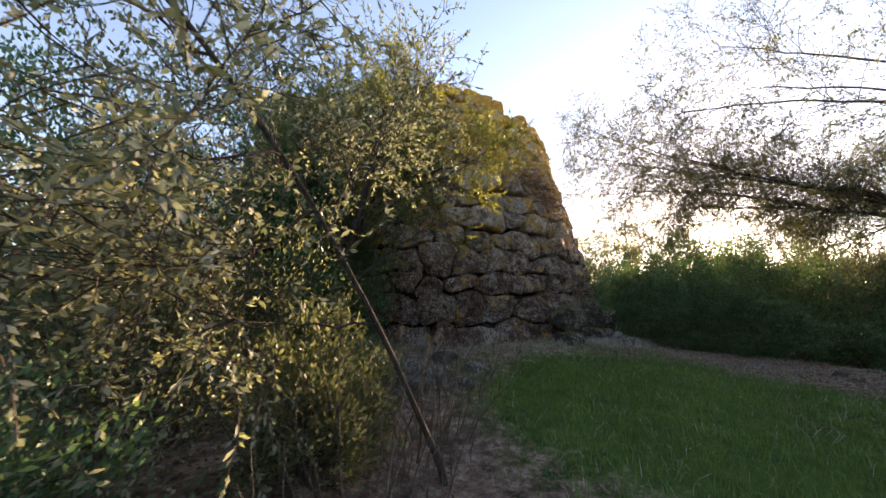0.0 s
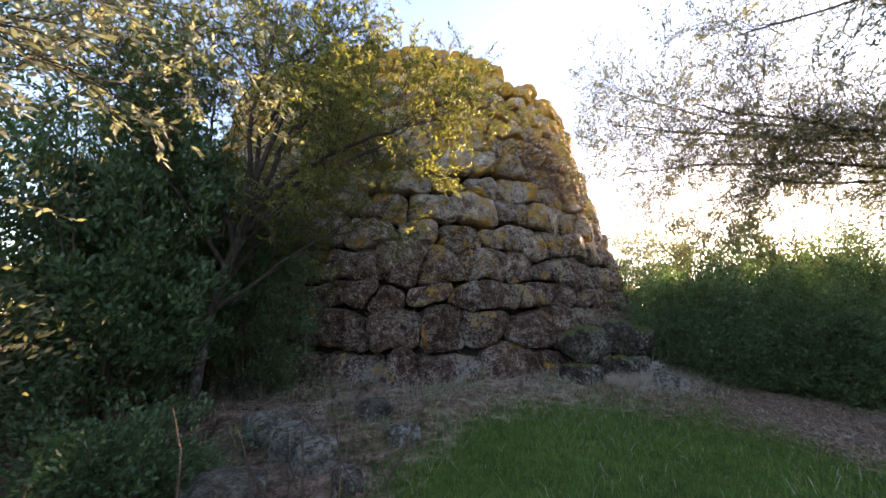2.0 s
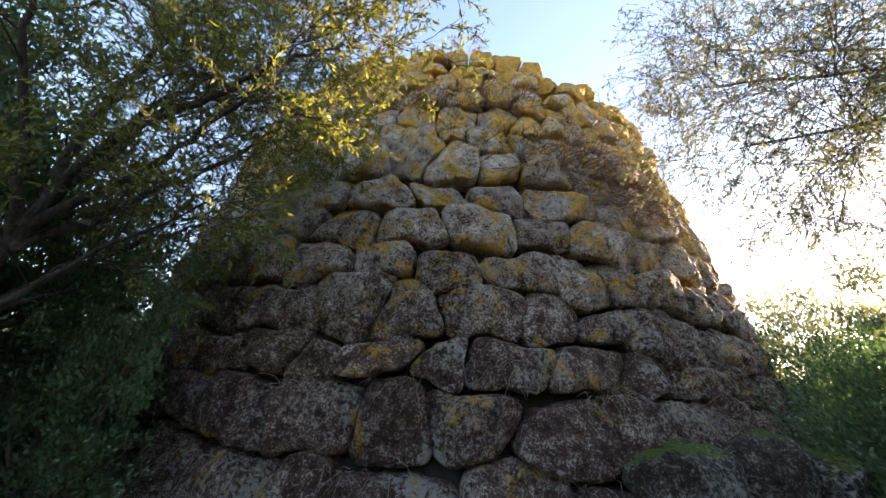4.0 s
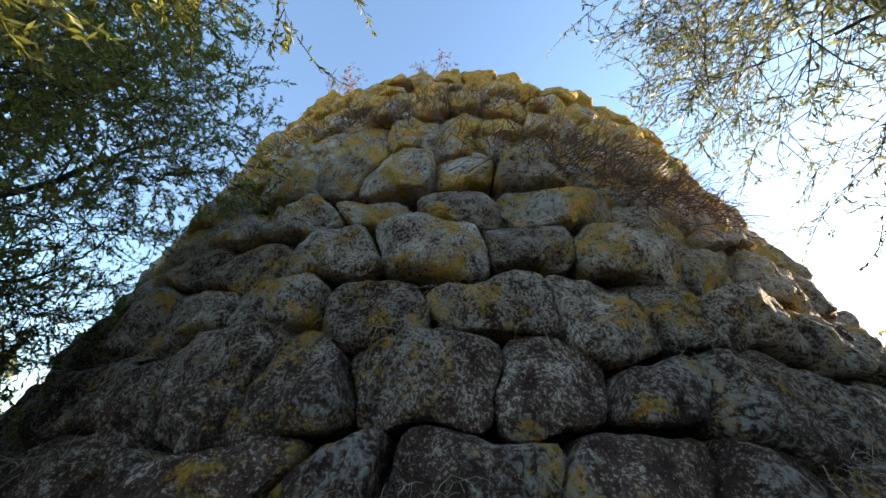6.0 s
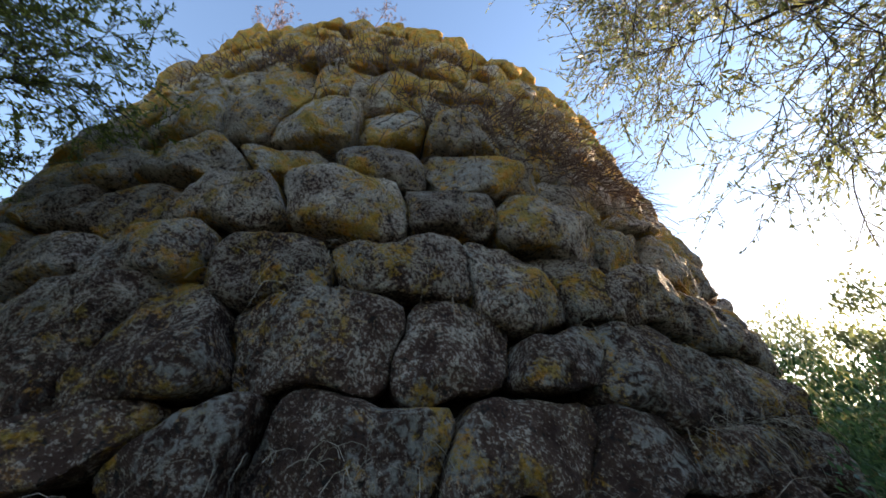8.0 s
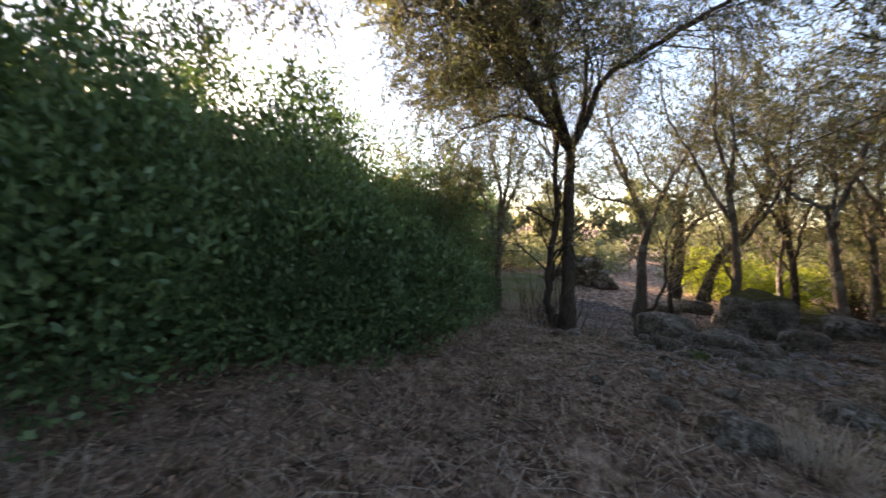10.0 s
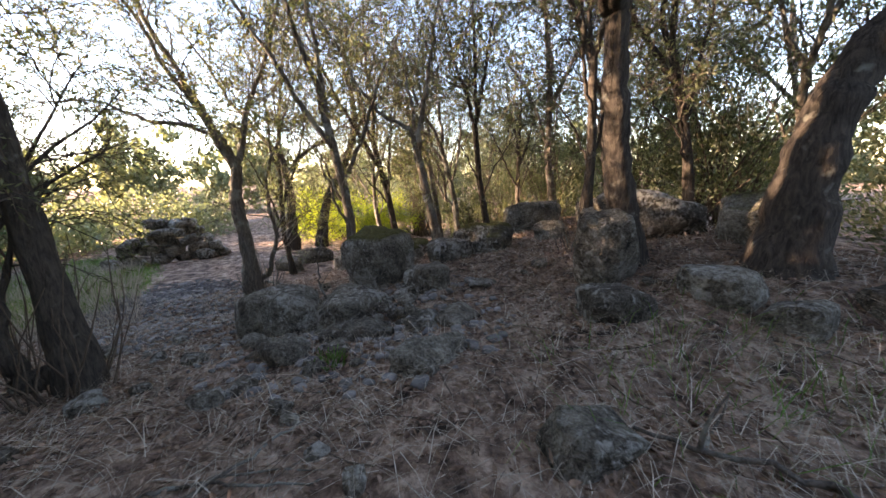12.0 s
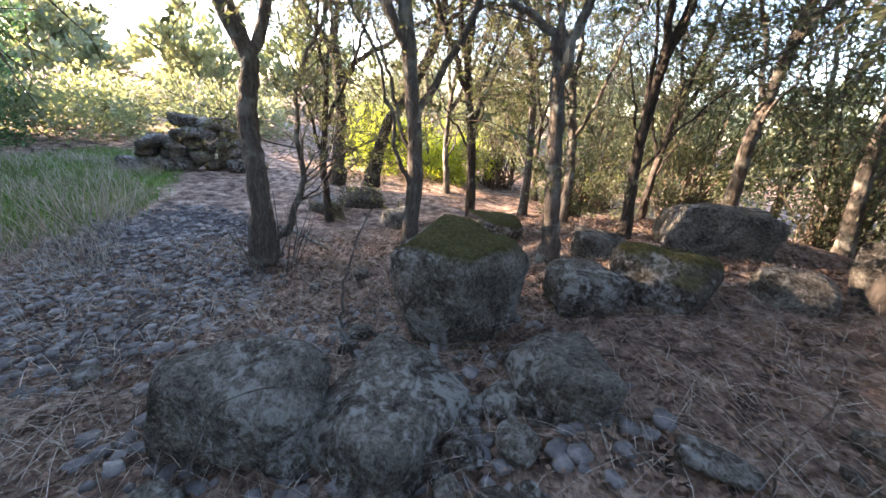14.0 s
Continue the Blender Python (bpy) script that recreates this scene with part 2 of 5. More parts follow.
def tower_radius(z, az=0.0):
    """Battered wall, bulging a little on its east foot (az: degrees from the south, eastwards)."""
    k = np.clip((az - 45) / 40, 0, 1) if az < 160 else 0.0
    return 7.76 - 0.225 * (z - 0.34) + 0.3 * k * np.clip(1.1 - z / 6.0, 0, 1)


def wobble(x, y, s, seed=0.0):
    return (np.sin(1.7 * x * s + 2.1 * y * s + seed) + np.sin(-2.3 * x * s + 1.3 * y * s + 2.7 + seed) + np.sin(3.1 * x * s - 2.9 * y * s + 4.1 + seed)) / 3


def height(x, y):
    """The lie of the land: a mound round the tower, a fall to the meadow and a rubble bank."""
    x, y = np.asarray(x, float), np.asarray(y, float)
    far = np.hypot(x - 6, y - 4)
    h = 0.045 * np.clip(y, -3, 8) * smooth_step((9 - x) / 6)
    d = np.hypot(x - AXIS[0], y - AXIS[1]) - 7.6
    h = h + 0.12 * np.exp(-(np.clip(d, 0, None) / 1.9) ** 2)
    h = h - 0.95 * smooth_step((x - 7.6) / 8.0)
    h = h + 0.42 * np.exp(-((x - 8.6) ** 2 + (y - 1.3) ** 2) / 3.0)
    h = h + 0.24 * np.exp(-((x - 11.8) ** 2 + (y - 2.3) ** 2) / 1.8)
    h = h + 0.75 * np.exp(-((x - 12.0) ** 2 / 8 + (y + 0.6) ** 2 / 5.5))
    h = h + (0.05 * wobble(x, y, 0.9) + 0.025 * wobble(x, y, 2.6, 1.0)) * np.clip(1.5 - far / 40, 0, 1)
    return h + 0.8 * smooth_step((far - 40) / 200)


def gz(x, y):
    return float(height(x, y))


def tube(points, radii, sides=6):
    """Vertices and quads of a tapered tube along points."""
    P = np.asarray(points, float)
    T = np.gradient(P, axis=0)
    T /= np.linalg.norm(T, axis=1)[:, None] + 1e-9
    ref = np.array([0.31, 0.17, 0.93]) if abs(T[0][2]) < 0.8 else np.array([1.0, 0.1, 0.0])
    U = np.cross(T, ref)
    U /= np.linalg.norm(U, axis=1)[:, None] + 1e-9
    V = np.cross(T, U)
    a = np.arange(sides) * 2 * np.pi / sides
    ring = np.cos(a)[None, :, None] * U[:, None, :] + np.sin(a)[None, :, None] * V[:, None, :]
    verts = (P[:, None, :] + ring * np.asarray(radii, float)[:, None, None]).reshape(-1, 3)
    i, j = np.meshgrid(np.arange(len(P) - 1), np.arange(sides), indexing="ij")
    q = np.stack([i * sides + j, i * sides + (j + 1) % sides, (i + 1) * sides + (j + 1) % sides, (i + 1) * sides + j], -1).reshape(-1, 4)
    return verts, q


def gather(pieces):
    vs, fs, n = [], [], 0
    for v, f in pieces:
        vs.append(v)
        fs.append(f + n)
        n += len(v)
    return np.concatenate(vs), np.concatenate(fs)


def leaves_at(anchors, heading, length, width, spread=0.9, rng=RNG):
    """One folded lance-shaped leaf of four triangles' worth of quads at each anchor, pointing roughly along heading."""
    n = len(anchors)
    d = heading + rng.normal(0, spread, (n, 3))
    d /= np.linalg.norm(d, axis=1)[:, None] + 1e-9
    s = np.cross(d, rng.normal(0, 1, (n, 3)))
    s /= np.linalg.norm(s, axis=1)[:, None] + 1e-9
    u = np.cross(d, s)
    L = (length * rng.uniform(0.6, 1.25, n))[:, None]
    W = (width * rng.uniform(0.7, 1.2, n))[:, None] * 0.5
    base, tip = anchors, anchors + d * L + u * L * 0.06
    mid = anchors + d * L * 0.5
    left, right = mid + s * W + u * W * 0.35, mid - s * W + u * W * 0.35
    verts = np.stack([base, left, tip, right], 1).reshape(-1, 3)
    k = np.arange(n)[:, None] * 4
    tris = np.concatenate([k + np.array([[0, 1, 2]]), k + np.array([[0, 2, 3]])], 0)
    return verts, tris


def bend_line(start, direction, length, steps, rng, wander=0.25, lift=0.0):
    P = [np.asarray(start, float)]
    d = np.asarray(direction, float)
    d = d / np.linalg.norm(d)
    for _ in range(steps):
        d = d + rng.normal(0, wander, 3) + np.array([0, 0, lift])
        d /= np.linalg.norm(d)
        P.append(P[-1] + d * length / steps)
    return np.array(P)


def along(line, f):
    k = f * (len(line) - 1)
    i = min(int(k), len(line) - 2)
    return line[i] + (line[i + 1] - line[i]) * (k - i), line[i + 1] - line[i]


def grow(line, radius, rng, levels, wood, tips, lift, wander, density, lengths):
    """Side branches along a limb, level by level; the last level carries the leaves."""
    if not levels:
        return
    total = np.linalg.norm(np.diff(line, axis=0), axis=1).sum()
    for _ in range(max(3, int(total * density[0]))):
        f = rng.uniform(0.25, 1.0)
        p, d = along(line, f)
        d = d / np.linalg.norm(d)
        side = rng.normal(0, 1, 3)
        side -= d * (side @ d)
        side /= np.linalg.norm(side)
        way = d * rng.uniform(0.5, 1.1) + side * rng.uniform(0.5, 1.0)
        length = lengths[0] * rng.uniform(0.6, 1.2)
        r = radius * (1 - 0.6 * f) * 0.5
        steps = 4 if levels > 1 else 2
        sub = bend_line(p, way, length, steps, rng, wander, lift[0])
        wood[min(levels, 2) - 1].append(tube(sub, np.linspace(max(r, 0.004), max(r * 0.25, 0.0015), steps + 1), 4 if levels > 1 else 3))
        if levels == 1:
            tips.append(sub)
        grow(sub, r, rng, levels - 1, wood, tips, lift[1:], wander, density[1:], lengths[1:])


def leafy(tips, per, length, width, rng, spread=0.7):
    a, h = [], []
    for line in tips:
        f = rng.uniform(0.1, 1.0, per)
        k = f * (len(line) - 1)
        i = np.minimum(k.astype(int), len(line) - 2)
        step = line[i + 1] - line[i]
        a.append(line[i] + step * (k - i)[:, None])
        h.append(step / (np.linalg.norm(step, axis=1)[:, None] + 1e-9))
    return leaves_at(np.concatenate(a), np.concatenate(h), length, width, spread, rng)


def tree(name, trunk, radius, limbs, label, bark, leaf, seed, per=10, leaf_size=(0.055, 0.013), density=(2.2, 4.0, 6.0), lengths=(1.3, 0.8, 0.4),
         lift=(0.04, 0.0, -0.05), wander=0.22, levels=3, group="", roots=True):
    """A tree: trunk polyline, limbs as (where on the trunk, points), a crown of twigs and single leaves."""
    rng = np.random.default_rng(seed)
    trunk = np.asarray(trunk, float)
    root = thing(name, trunk[0], label, "tree", group)
    fine = np.linspace(0, len(trunk) - 1, 6 * len(trunk))
    line = np.stack([np.interp(fine, np.arange(len(trunk)), trunk[:, k]) for k in range(3)], 1)
    sm = line.copy()
    for _ in range(3):
        sm[1:-1] = (sm[:-2] + 2 * sm[1:-1] + sm[2:]) / 4
    sm += rng.normal(0, radius * 0.05, sm.shape)
    rad = np.linspace(radius, radius * 0.68, len(sm)) * (1 + rng.normal(0, 0.05, len(sm)))
    if roots:
        rad *= 1 + 0.55 * np.exp(-np.linspace(0, 9, len(sm)))
    sm[0, 2] -= 0.12
    wood, tips = [[], []], []
    body = [tube(sm, rad, 12)]
    body[0] = (body[0][0] + rng.normal(0, radius * 0.05, body[0][0].shape), body[0][1])
    o = trunk[0]
    limb_lines = []
    for f, pts, *thick in limbs:
        p, d = along(sm, f)
        ctl = np.vstack([p, np.asarray(pts, float)])
        fine = np.linspace(0, len(ctl) - 1, 7 * len(ctl))
        ln = np.stack([np.interp(fine, np.arange(len(ctl)), ctl[:, k]) for k in range(3)], 1)
        for _ in range(4):
            ln[1:-1] = (ln[:-2] + 2 * ln[1:-1] + ln[2:]) / 4
        ln[1:] += np.cumsum(rng.normal(0, 0.018, ln[1:].shape), 0)
        r0 = radius * (thick[0] if thick else 0.6 if f > 0.7 else 0.45)
        limb_lines.append((ln, r0))
        v, q = tube(ln, np.linspace(r0, r0 * 0.2, len(ln)), 8)
        part("limb", v - o, q, bark, root, smooth=True)
        grow(ln, r0 * 0.6, rng, levels, wood, tips, lift, wander, density, lengths)
    v, q = gather(body)
    part("trunk", v - o, q, bark, root, smooth=True)
    if wood[1]:
        v, q = gather(wood[1])
        part("branchwork", v - o, q, bark, root, smooth=True)["kind"] = "stuff"
    v, q = gather(wood[0])
    part("brushwood", v - o, q, TWIG, root)["kind"] = "stuff"
    if per:
        v, q = leafy(tips, per, leaf_size[0], leaf_size[1], rng)
        part("crown", v - o, q, leaf, root)
    return root


def bush(name, at, size, n, label, leaf, seed, leaf_size=(0.05, 0.022), stems=26, category="shrub", group="", hollow=0.12):
    """A shrub: stems from the foot, leaf clumps filling an uneven dome."""
    rng = np.random.default_rng(seed)
    x, y = at
    z0 = gz(x, y)
    root = thing(name, (x, y, z0), label, category, group)
    rx, ry, hz = size
    k = max(40, n // 75)
    v = rng.normal(0, 1, (k, 3))
    v /= np.linalg.norm(v, axis=1)[:, None]
    v[:, 2] = np.abs(v[:, 2]) ** 0.6
    rr = rng.uniform(hollow, 1.0, k) ** 0.5 * 0.92
    lump = 1 + 0.22 * np.sin(3 * np.arctan2(v[:, 1], v[:, 0]) + seed) + 0.06 * rng.normal(0, 1, k)
    c = v * (rr * lump)[:, None] * np.array([rx, ry, hz])
    c[:, 2] = np.maximum(c[:, 2], 0.10)
    tips, wood = [], []
    for i in range(min(stems, k)):
        foot = np.array([rng.uniform(-0.25, 0.25) * rx, rng.uniform(-0.25, 0.25) * ry, -0.05])
        midp = foot * 0.5 + c[i] * np.array([0.45, 0.45, 0.6]) + rng.normal(0, 0.08, 3)
        f = np.linspace(0, 1, 7)[:, None]
        ln = (1 - f) ** 2 * foot + 2 * f * (1 - f) * midp + f ** 2 * c[i]
        wood.append(tube(ln, np.linspace(0.022, 0.005, 7), 5))
    per = n // k
    ball = rng.normal(0, 1, (k * per, 3))
    ball *= (rng.random(k * per) ** 0.45 / np.linalg.norm(ball, axis=1))[:, None]
    g = np.repeat(c, per, 0) + ball * np.array([0.2, 0.2, 0.17]) * max(0.75, rx)
    g[:, 2] = np.maximum(g[:, 2], 0.02)
    head = g / (np.linalg.norm(g, axis=1)[:, None] + 1e-6) + np.array([0, 0, 0.35])
    lv, lf = leaves_at(g, head, leaf_size[0], leaf_size[1], 0.7, rng)
    v, q = gather(wood)
    part("stemwork", v, q, TWIG, root)["kind"] = "stuff"
    part("foliage", lv, lf, leaf, root)
    return root


def blob(size, seed, rings=11, segs=16, square=0.6, rough=0.10, power=4, cuts=6, octaves=3, low=0.78, high=1.02):
    """An uneven boulder: a squared ball with lumps and flat breaks."""
    rng = np.random.default_rng(seed)
    th = np.linspace(0, np.pi, rings)
    ph = np.arange(segs) * 2 * np.pi / segs
    T, F = np.meshgrid(th[1:-1], ph, indexing="ij")
    d = np.stack([np.sin(T) * np.cos(F), np.sin(T) * np.sin(F), np.cos(T)], -1).reshape(-1, 3)
    d = np.vstack([d, [[0, 0, 1], [0, 0, -1]]])
    p = np.sign(d) * np.abs(d) ** square
    p /= (np.abs(p) ** power).sum(1)[:, None] ** (1 / power)
    for _ in range(cuts):
        nrm = rng.normal(0, 1, 3)
        nrm /= np.linalg.norm(nrm)
        cut = rng.uniform(low, high)
        over = np.clip(p @ nrm - cut, 0, None)
        p = p - over[:, None] * nrm * 0.92
    for s in (1.3, 2.9, 6.0, 11.0, 19.0)[:octaves]:
        o = rng.uniform(0, 20, 3)
        w = np.sin(p[:, 0] * s * 2 + o[0]) + np.sin(p[:, 1] * s * 2.2 + o[1]) + np.sin(p[:, 2] * s * 1.9 + o[2] + p[:, 0] * s)
        p = p * (1 + rough * w / s * 0.5)[:, None]
    p = p * np.asarray(size) * 0.5
    m = rings - 2
    i, j = np.meshgrid(np.arange(m - 1), np.arange(segs), indexing="ij")
    q = np.stack([i * segs + j, (i + 1) * segs + j, (i + 1) * segs + (j + 1) % segs, i * segs + (j + 1) % segs], -1).reshape(-1, 4)
    top, bot = m * segs, m * segs + 1
    j = np.arange(segs)
    t1 = np.stack([np.full(segs, top), j, (j + 1) % segs], -1)
    t2 = np.stack([np.full(segs, bot), (m - 1) * segs + (j + 1) % segs, (m - 1) * segs + j], -1)
    return p, [q, np.vstack([t1, t2])]


def boulder(at, size, turn, label, seed, material=None, sink=0.25, tilt=(0, 0), group="", name="boulder"):
    v, f = blob(size, seed, 17, 26, 0.6, 0.13, 5, 10, 5, 0.8, 1.15)
    ob = part(name, v, f, material or FIELD_STONE, smooth=True)
    x, y = at[0], at[1]
    z = at[2] if len(at) > 2 else gz(x, y) + size[2] * (0.5 - sink)
    ob.matrix_world = pose(x, y, z, tilt[0], tilt[1], turn)
    return tagged(ob, label, "boulder", group)


# ---- ground ----
def build_ground():
    inner = np.arange(-14, 30.01, 0.16)
    ring = np.array([36, 45, 60, 85, 130, 220, 400, 900, 2500])
    xs = np.concatenate([-14 - (ring - 30)[::-1], inner, ring])
    ys = np.concatenate([-12 - (ring - 30)[::-1], np.arange(-12, 26.01, 0.16), ring - 4])
    X, Y = np.meshgrid(xs, ys, indexing="ij")
    Z = height(X, Y)
    v = np.stack([X, Y, Z], -1).reshape(-1, 3)
    i, j = np.meshgrid(np.arange(len(xs) - 1), np.arange(len(ys) - 1), indexing="ij")
    w = len(ys)
    q = np.stack([i * w + j, (i + 1) * w + j, (i + 1) * w + j + 1, i * w + j + 1], -1).reshape(-1, 4)
    ob = part("ground", v, q, GROUND, smooth=True)
    tagged(ob, "woodland floor of leaf litter with a green grass clearing", "ground", kind="structure")


build_ground()


# ---- the stone tower ----
COURSES = [0.1, 0.95, 1.68, 2.15, 2.8, 3.4, 4.05, 4.5, 5.2, 5.75, 6.25, 6.75, 7.2, 7.65, 8.05]
JOINTS = {
    1: [-16, -9, -2, 5, 11.8, 17.7, 24.5, 32.3, 37.8, 45, 51, 58],
    2: [-20, -13, -6, 0, 5.1, 9.8, 16.4, 20.5, 28.1, 34.9, 40.2, 47, 54, 60],
    3: [-17, -10, -2.5, 5.7, 12.2, 18, 25.9, 31.8, 37.1, 44.3, 51, 58],
    4: [-15, -7, 0.3, 8.4, 14.8, 22, 29.9, 35.5, 41, 47.5, 55],
    5: [-11, -4, 2.9, 9.9, 17.8, 26, 32.5, 41.7, 49, 56],
    6: [-9, -2, 5, 13.2, 20.4, 27.3, 38.3, 46, 53],
    7: [-14, -7, -0.3, 9.7, 15.8, 21.5, 27.4, 35.1, 42.1, 50, 57],
}


def wave(u, seed):
    """A gentle unevenness along the wall, round a full turn."""
    return (np.sin(5 * u + seed * 1.7) + np.sin(11 * u + seed * 2.9) + 1.2 * np.sin(23 * u + seed * 4.1) + 0.9 * np.sin(47 * u + seed * 0.7)) / 4


def course_line(c, a):
    return COURSES[c] + min(0.19, 0.3 * (COURSES[min(c + 1, len(COURSES) - 1)] - COURSES[max(c - 1, 0)]) / 2) * wave(np.radians(a), c)


def masonry(outline, rng, spokes, rings, deep):
    """One rough-faced stone: its outline on the wall (x along, z up), rounded arrises, chipped flats and lumps."""
    P = np.asarray(outline)
    ang = np.unwrap(np.arctan2(P[:, 1], P[:, 0]))
    rad = np.hypot(P[:, 0], P[:, 1])
    a = np.arange(spokes) * 2 * np.pi / spokes
    o = np.argsort(np.mod(ang, 2 * np.pi))
    R = np.interp(a, np.mod(ang, 2 * np.pi)[o], rad[o], period=2 * np.pi)
    soft = R.copy()
    for _ in range(int(spokes * rng.uniform(0.02, 0.07)) + 1):
        soft = (np.roll(soft, 1) + 2 * soft + np.roll(soft, -1)) / 4
    R = np.minimum(soft, R * 1.03) - rng.uniform(0.01, 0.04)
    R *= 1 + 0.03 * np.sin(3 * a + rng.uniform(0, 6)) + 0.025 * np.sin(7 * a + rng.uniform(0, 6)) + rng.normal(0, 0.008, spokes)
    small = float(np.median(R))
    S = np.concatenate([[0.93, 1.0], np.linspace(0.99, 0.16, rings)])
    back = np.concatenate([[deep, 0.17], np.zeros(rings)])
    X, Z = S[:, None] * R * np.cos(a), S[:, None] * R * np.sin(a)
    edge = np.clip((S - 0.66) / 0.34, 0, 1)[:, None]
    H = -rng.uniform(0.2, 0.36) * small * edge ** 2.4 - back[:, None]
    for _ in range(6):
        sl, dr = rng.uniform(0.1, 0.75), rng.uniform(0, 6.28)
        H = np.where(back[:, None] > 0, H, np.minimum(H, rng.uniform(0.25, 0.7) * small * sl - sl * (X * np.cos(dr) + Z * np.sin(dr))))
    H = H + rng.normal(0, 0.09) * X + rng.normal(0.02, 0.09) * Z
    for f, amp in ((3.2, 0.022), (7.5, 0.016), (15.0, 0.011), (29.0, 0.007)):
        q = rng.uniform(0, 6.28, 4)
        n = np.sin(f * X + 0.7 * f * Z + q[0]) + np.sin(-0.8 * f * X + 1.1 * f * Z + q[1]) + np.sin(1.3 * f * X + q[2]) * np.sin(1.2 * f * Z + q[3])
        H = H + amp * n * 0.8
    v = np.stack([X, -H + 0.22 * Z, Z], -1).reshape(-1, 3)
    v = np.vstack([v, [[0, float(v[-spokes:, 1].mean()), 0]]])
    i, j = np.meshgrid(np.arange(len(S) - 1), np.arange(spokes), indexing="ij")
    q = np.stack([i * spokes + j, i * spokes + (j + 1) % spokes, (i + 1) * spokes + (j + 1) % spokes, (i + 1) * spokes + j], -1).reshape(-1, 4)
    j = np.arange(spokes)
    b = (len(S) - 1) * spokes
    t = np.stack([b + j, b + (j + 1) % spokes, np.full(spokes, len(v) - 1)], -1)
    return v, [q, t]


def build_tower():
    rng = np.random.default_rng(21)
    tower = thing("stone_tower", (AXIS[0], AXIS[1], 0.0), "round ruined tower of rough dark stone courses with ochre lichen", "tower")
    zs = np.array([-0.4, 0.6, 2, 4, 6, 7.2, 7.75])
    segs = 72
    a = np.arange(segs) * 2 * np.pi / segs
    rr = tower_radius(zs) - 0.42
    rr, zz = np.append(rr, 0.01), np.append(zs, 7.8)
    v = np.stack([rr[:, None] * np.cos(a), rr[:, None] * np.sin(a), np.repeat(zz[:, None], segs, 1)], -1).reshape(-1, 3)
    i, j = np.meshgrid(np.arange(len(zz) - 1), np.arange(segs), indexing="ij")
    q = np.stack([i * segs + j, i * segs + (j + 1) % segs, (i + 1) * segs + (j + 1) % segs, (i + 1) * segs + j], -1).reshape(-1, 4)
    part("core", v, q, EARTH, tower, "dark earth and rubble fill")
    rest = []
    for c in range(len(COURSES) - 1):
        r = tower_radius((COURSES[c] + COURSES[c + 1]) / 2)
        cuts = list(JOINTS.get(c, [-18]))
        size = (0.95, 0.92, 0.8, 0.8, 0.8, 0.78, 0.75, 0.66, 0.6, 0.56, 0.52, 0.5, 0.5, 0.55)[c]
        while cuts[-1] < cuts[0] + 360 - 9:
            cuts.append(cuts[-1] + math.degrees(size / r) * rng.uniform(0.65, 1.4))
        cuts = np.array(cuts)
        slant = rng.normal(0, 0.9, len(cuts))
        lows, highs = np.append(cuts - slant, cuts[0] - slant[0] + 360), np.append(cuts + slant, cuts[0] + slant[0] + 360)
        for k in range(len(cuts)):
            f = np.linspace(0, 1, 9)
            ab, at = lows[k] + (lows[k + 1] - lows[k]) * f, highs[k + 1] + (highs[k] - highs[k + 1]) * f
            zb, zt = course_line(c, ab), course_line(c + 1, at)
            zb, zt = zb + rng.normal(0, 0.03), zt + rng.normal(0, 0.03)
            if c == len(COURSES) - 2:
                if rng.random() < 0.12:
                    continue
                zt = zt + rng.uniform(-0.05, 0.14)
            am, zm = (ab.mean() + at.mean()) / 2, (zb.mean() + zt.mean()) / 2
            r = float(tower_radius(zm, am)) + rng.normal(0, 0.05)
            ups = np.linspace(0, 1, 7)[1:-1]
            A = np.concatenate([ab, ab[-1] + (at[0] - ab[-1]) * ups, at, at[-1] + (ab[0] - at[-1]) * ups])
            Z = np.concatenate([zb, zb[-1] + (zt[0] - zb[-1]) * ups, zt, zt[-1] + (zb[0] - zt[-1]) * ups])
            outline = np.stack([np.radians(A - am) * r, Z - zm], 1)
            deg = am - 360 if am > 180 else am
            near = -52 < deg < 76 and len(tower.children) < 300
            v, fs = masonry(outline, rng, 44 if near else 14, 12 if near else 4, 0.55)
            m = pose(r * math.sin(radians(am)), -r * math.cos(radians(am)), zm, 0, 0, am)
            if near:
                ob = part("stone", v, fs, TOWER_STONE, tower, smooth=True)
                ob.matrix_local = m
            else:
                mv = np.array(m)
                rest += [v @ mv[:3, :3].T + mv[:3, 3], fs]
    vs, f4, f3, n = [], [], [], 0
    for v, f in zip(rest[0::2], rest[1::2]):
        vs.append(v)
        f4.append(f[0] + n)
        f3.append(f[1] + n)
        n += len(v)
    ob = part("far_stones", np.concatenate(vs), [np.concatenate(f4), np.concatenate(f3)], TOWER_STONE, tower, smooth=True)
    ob["kind"] = "stuff"


build_tower()

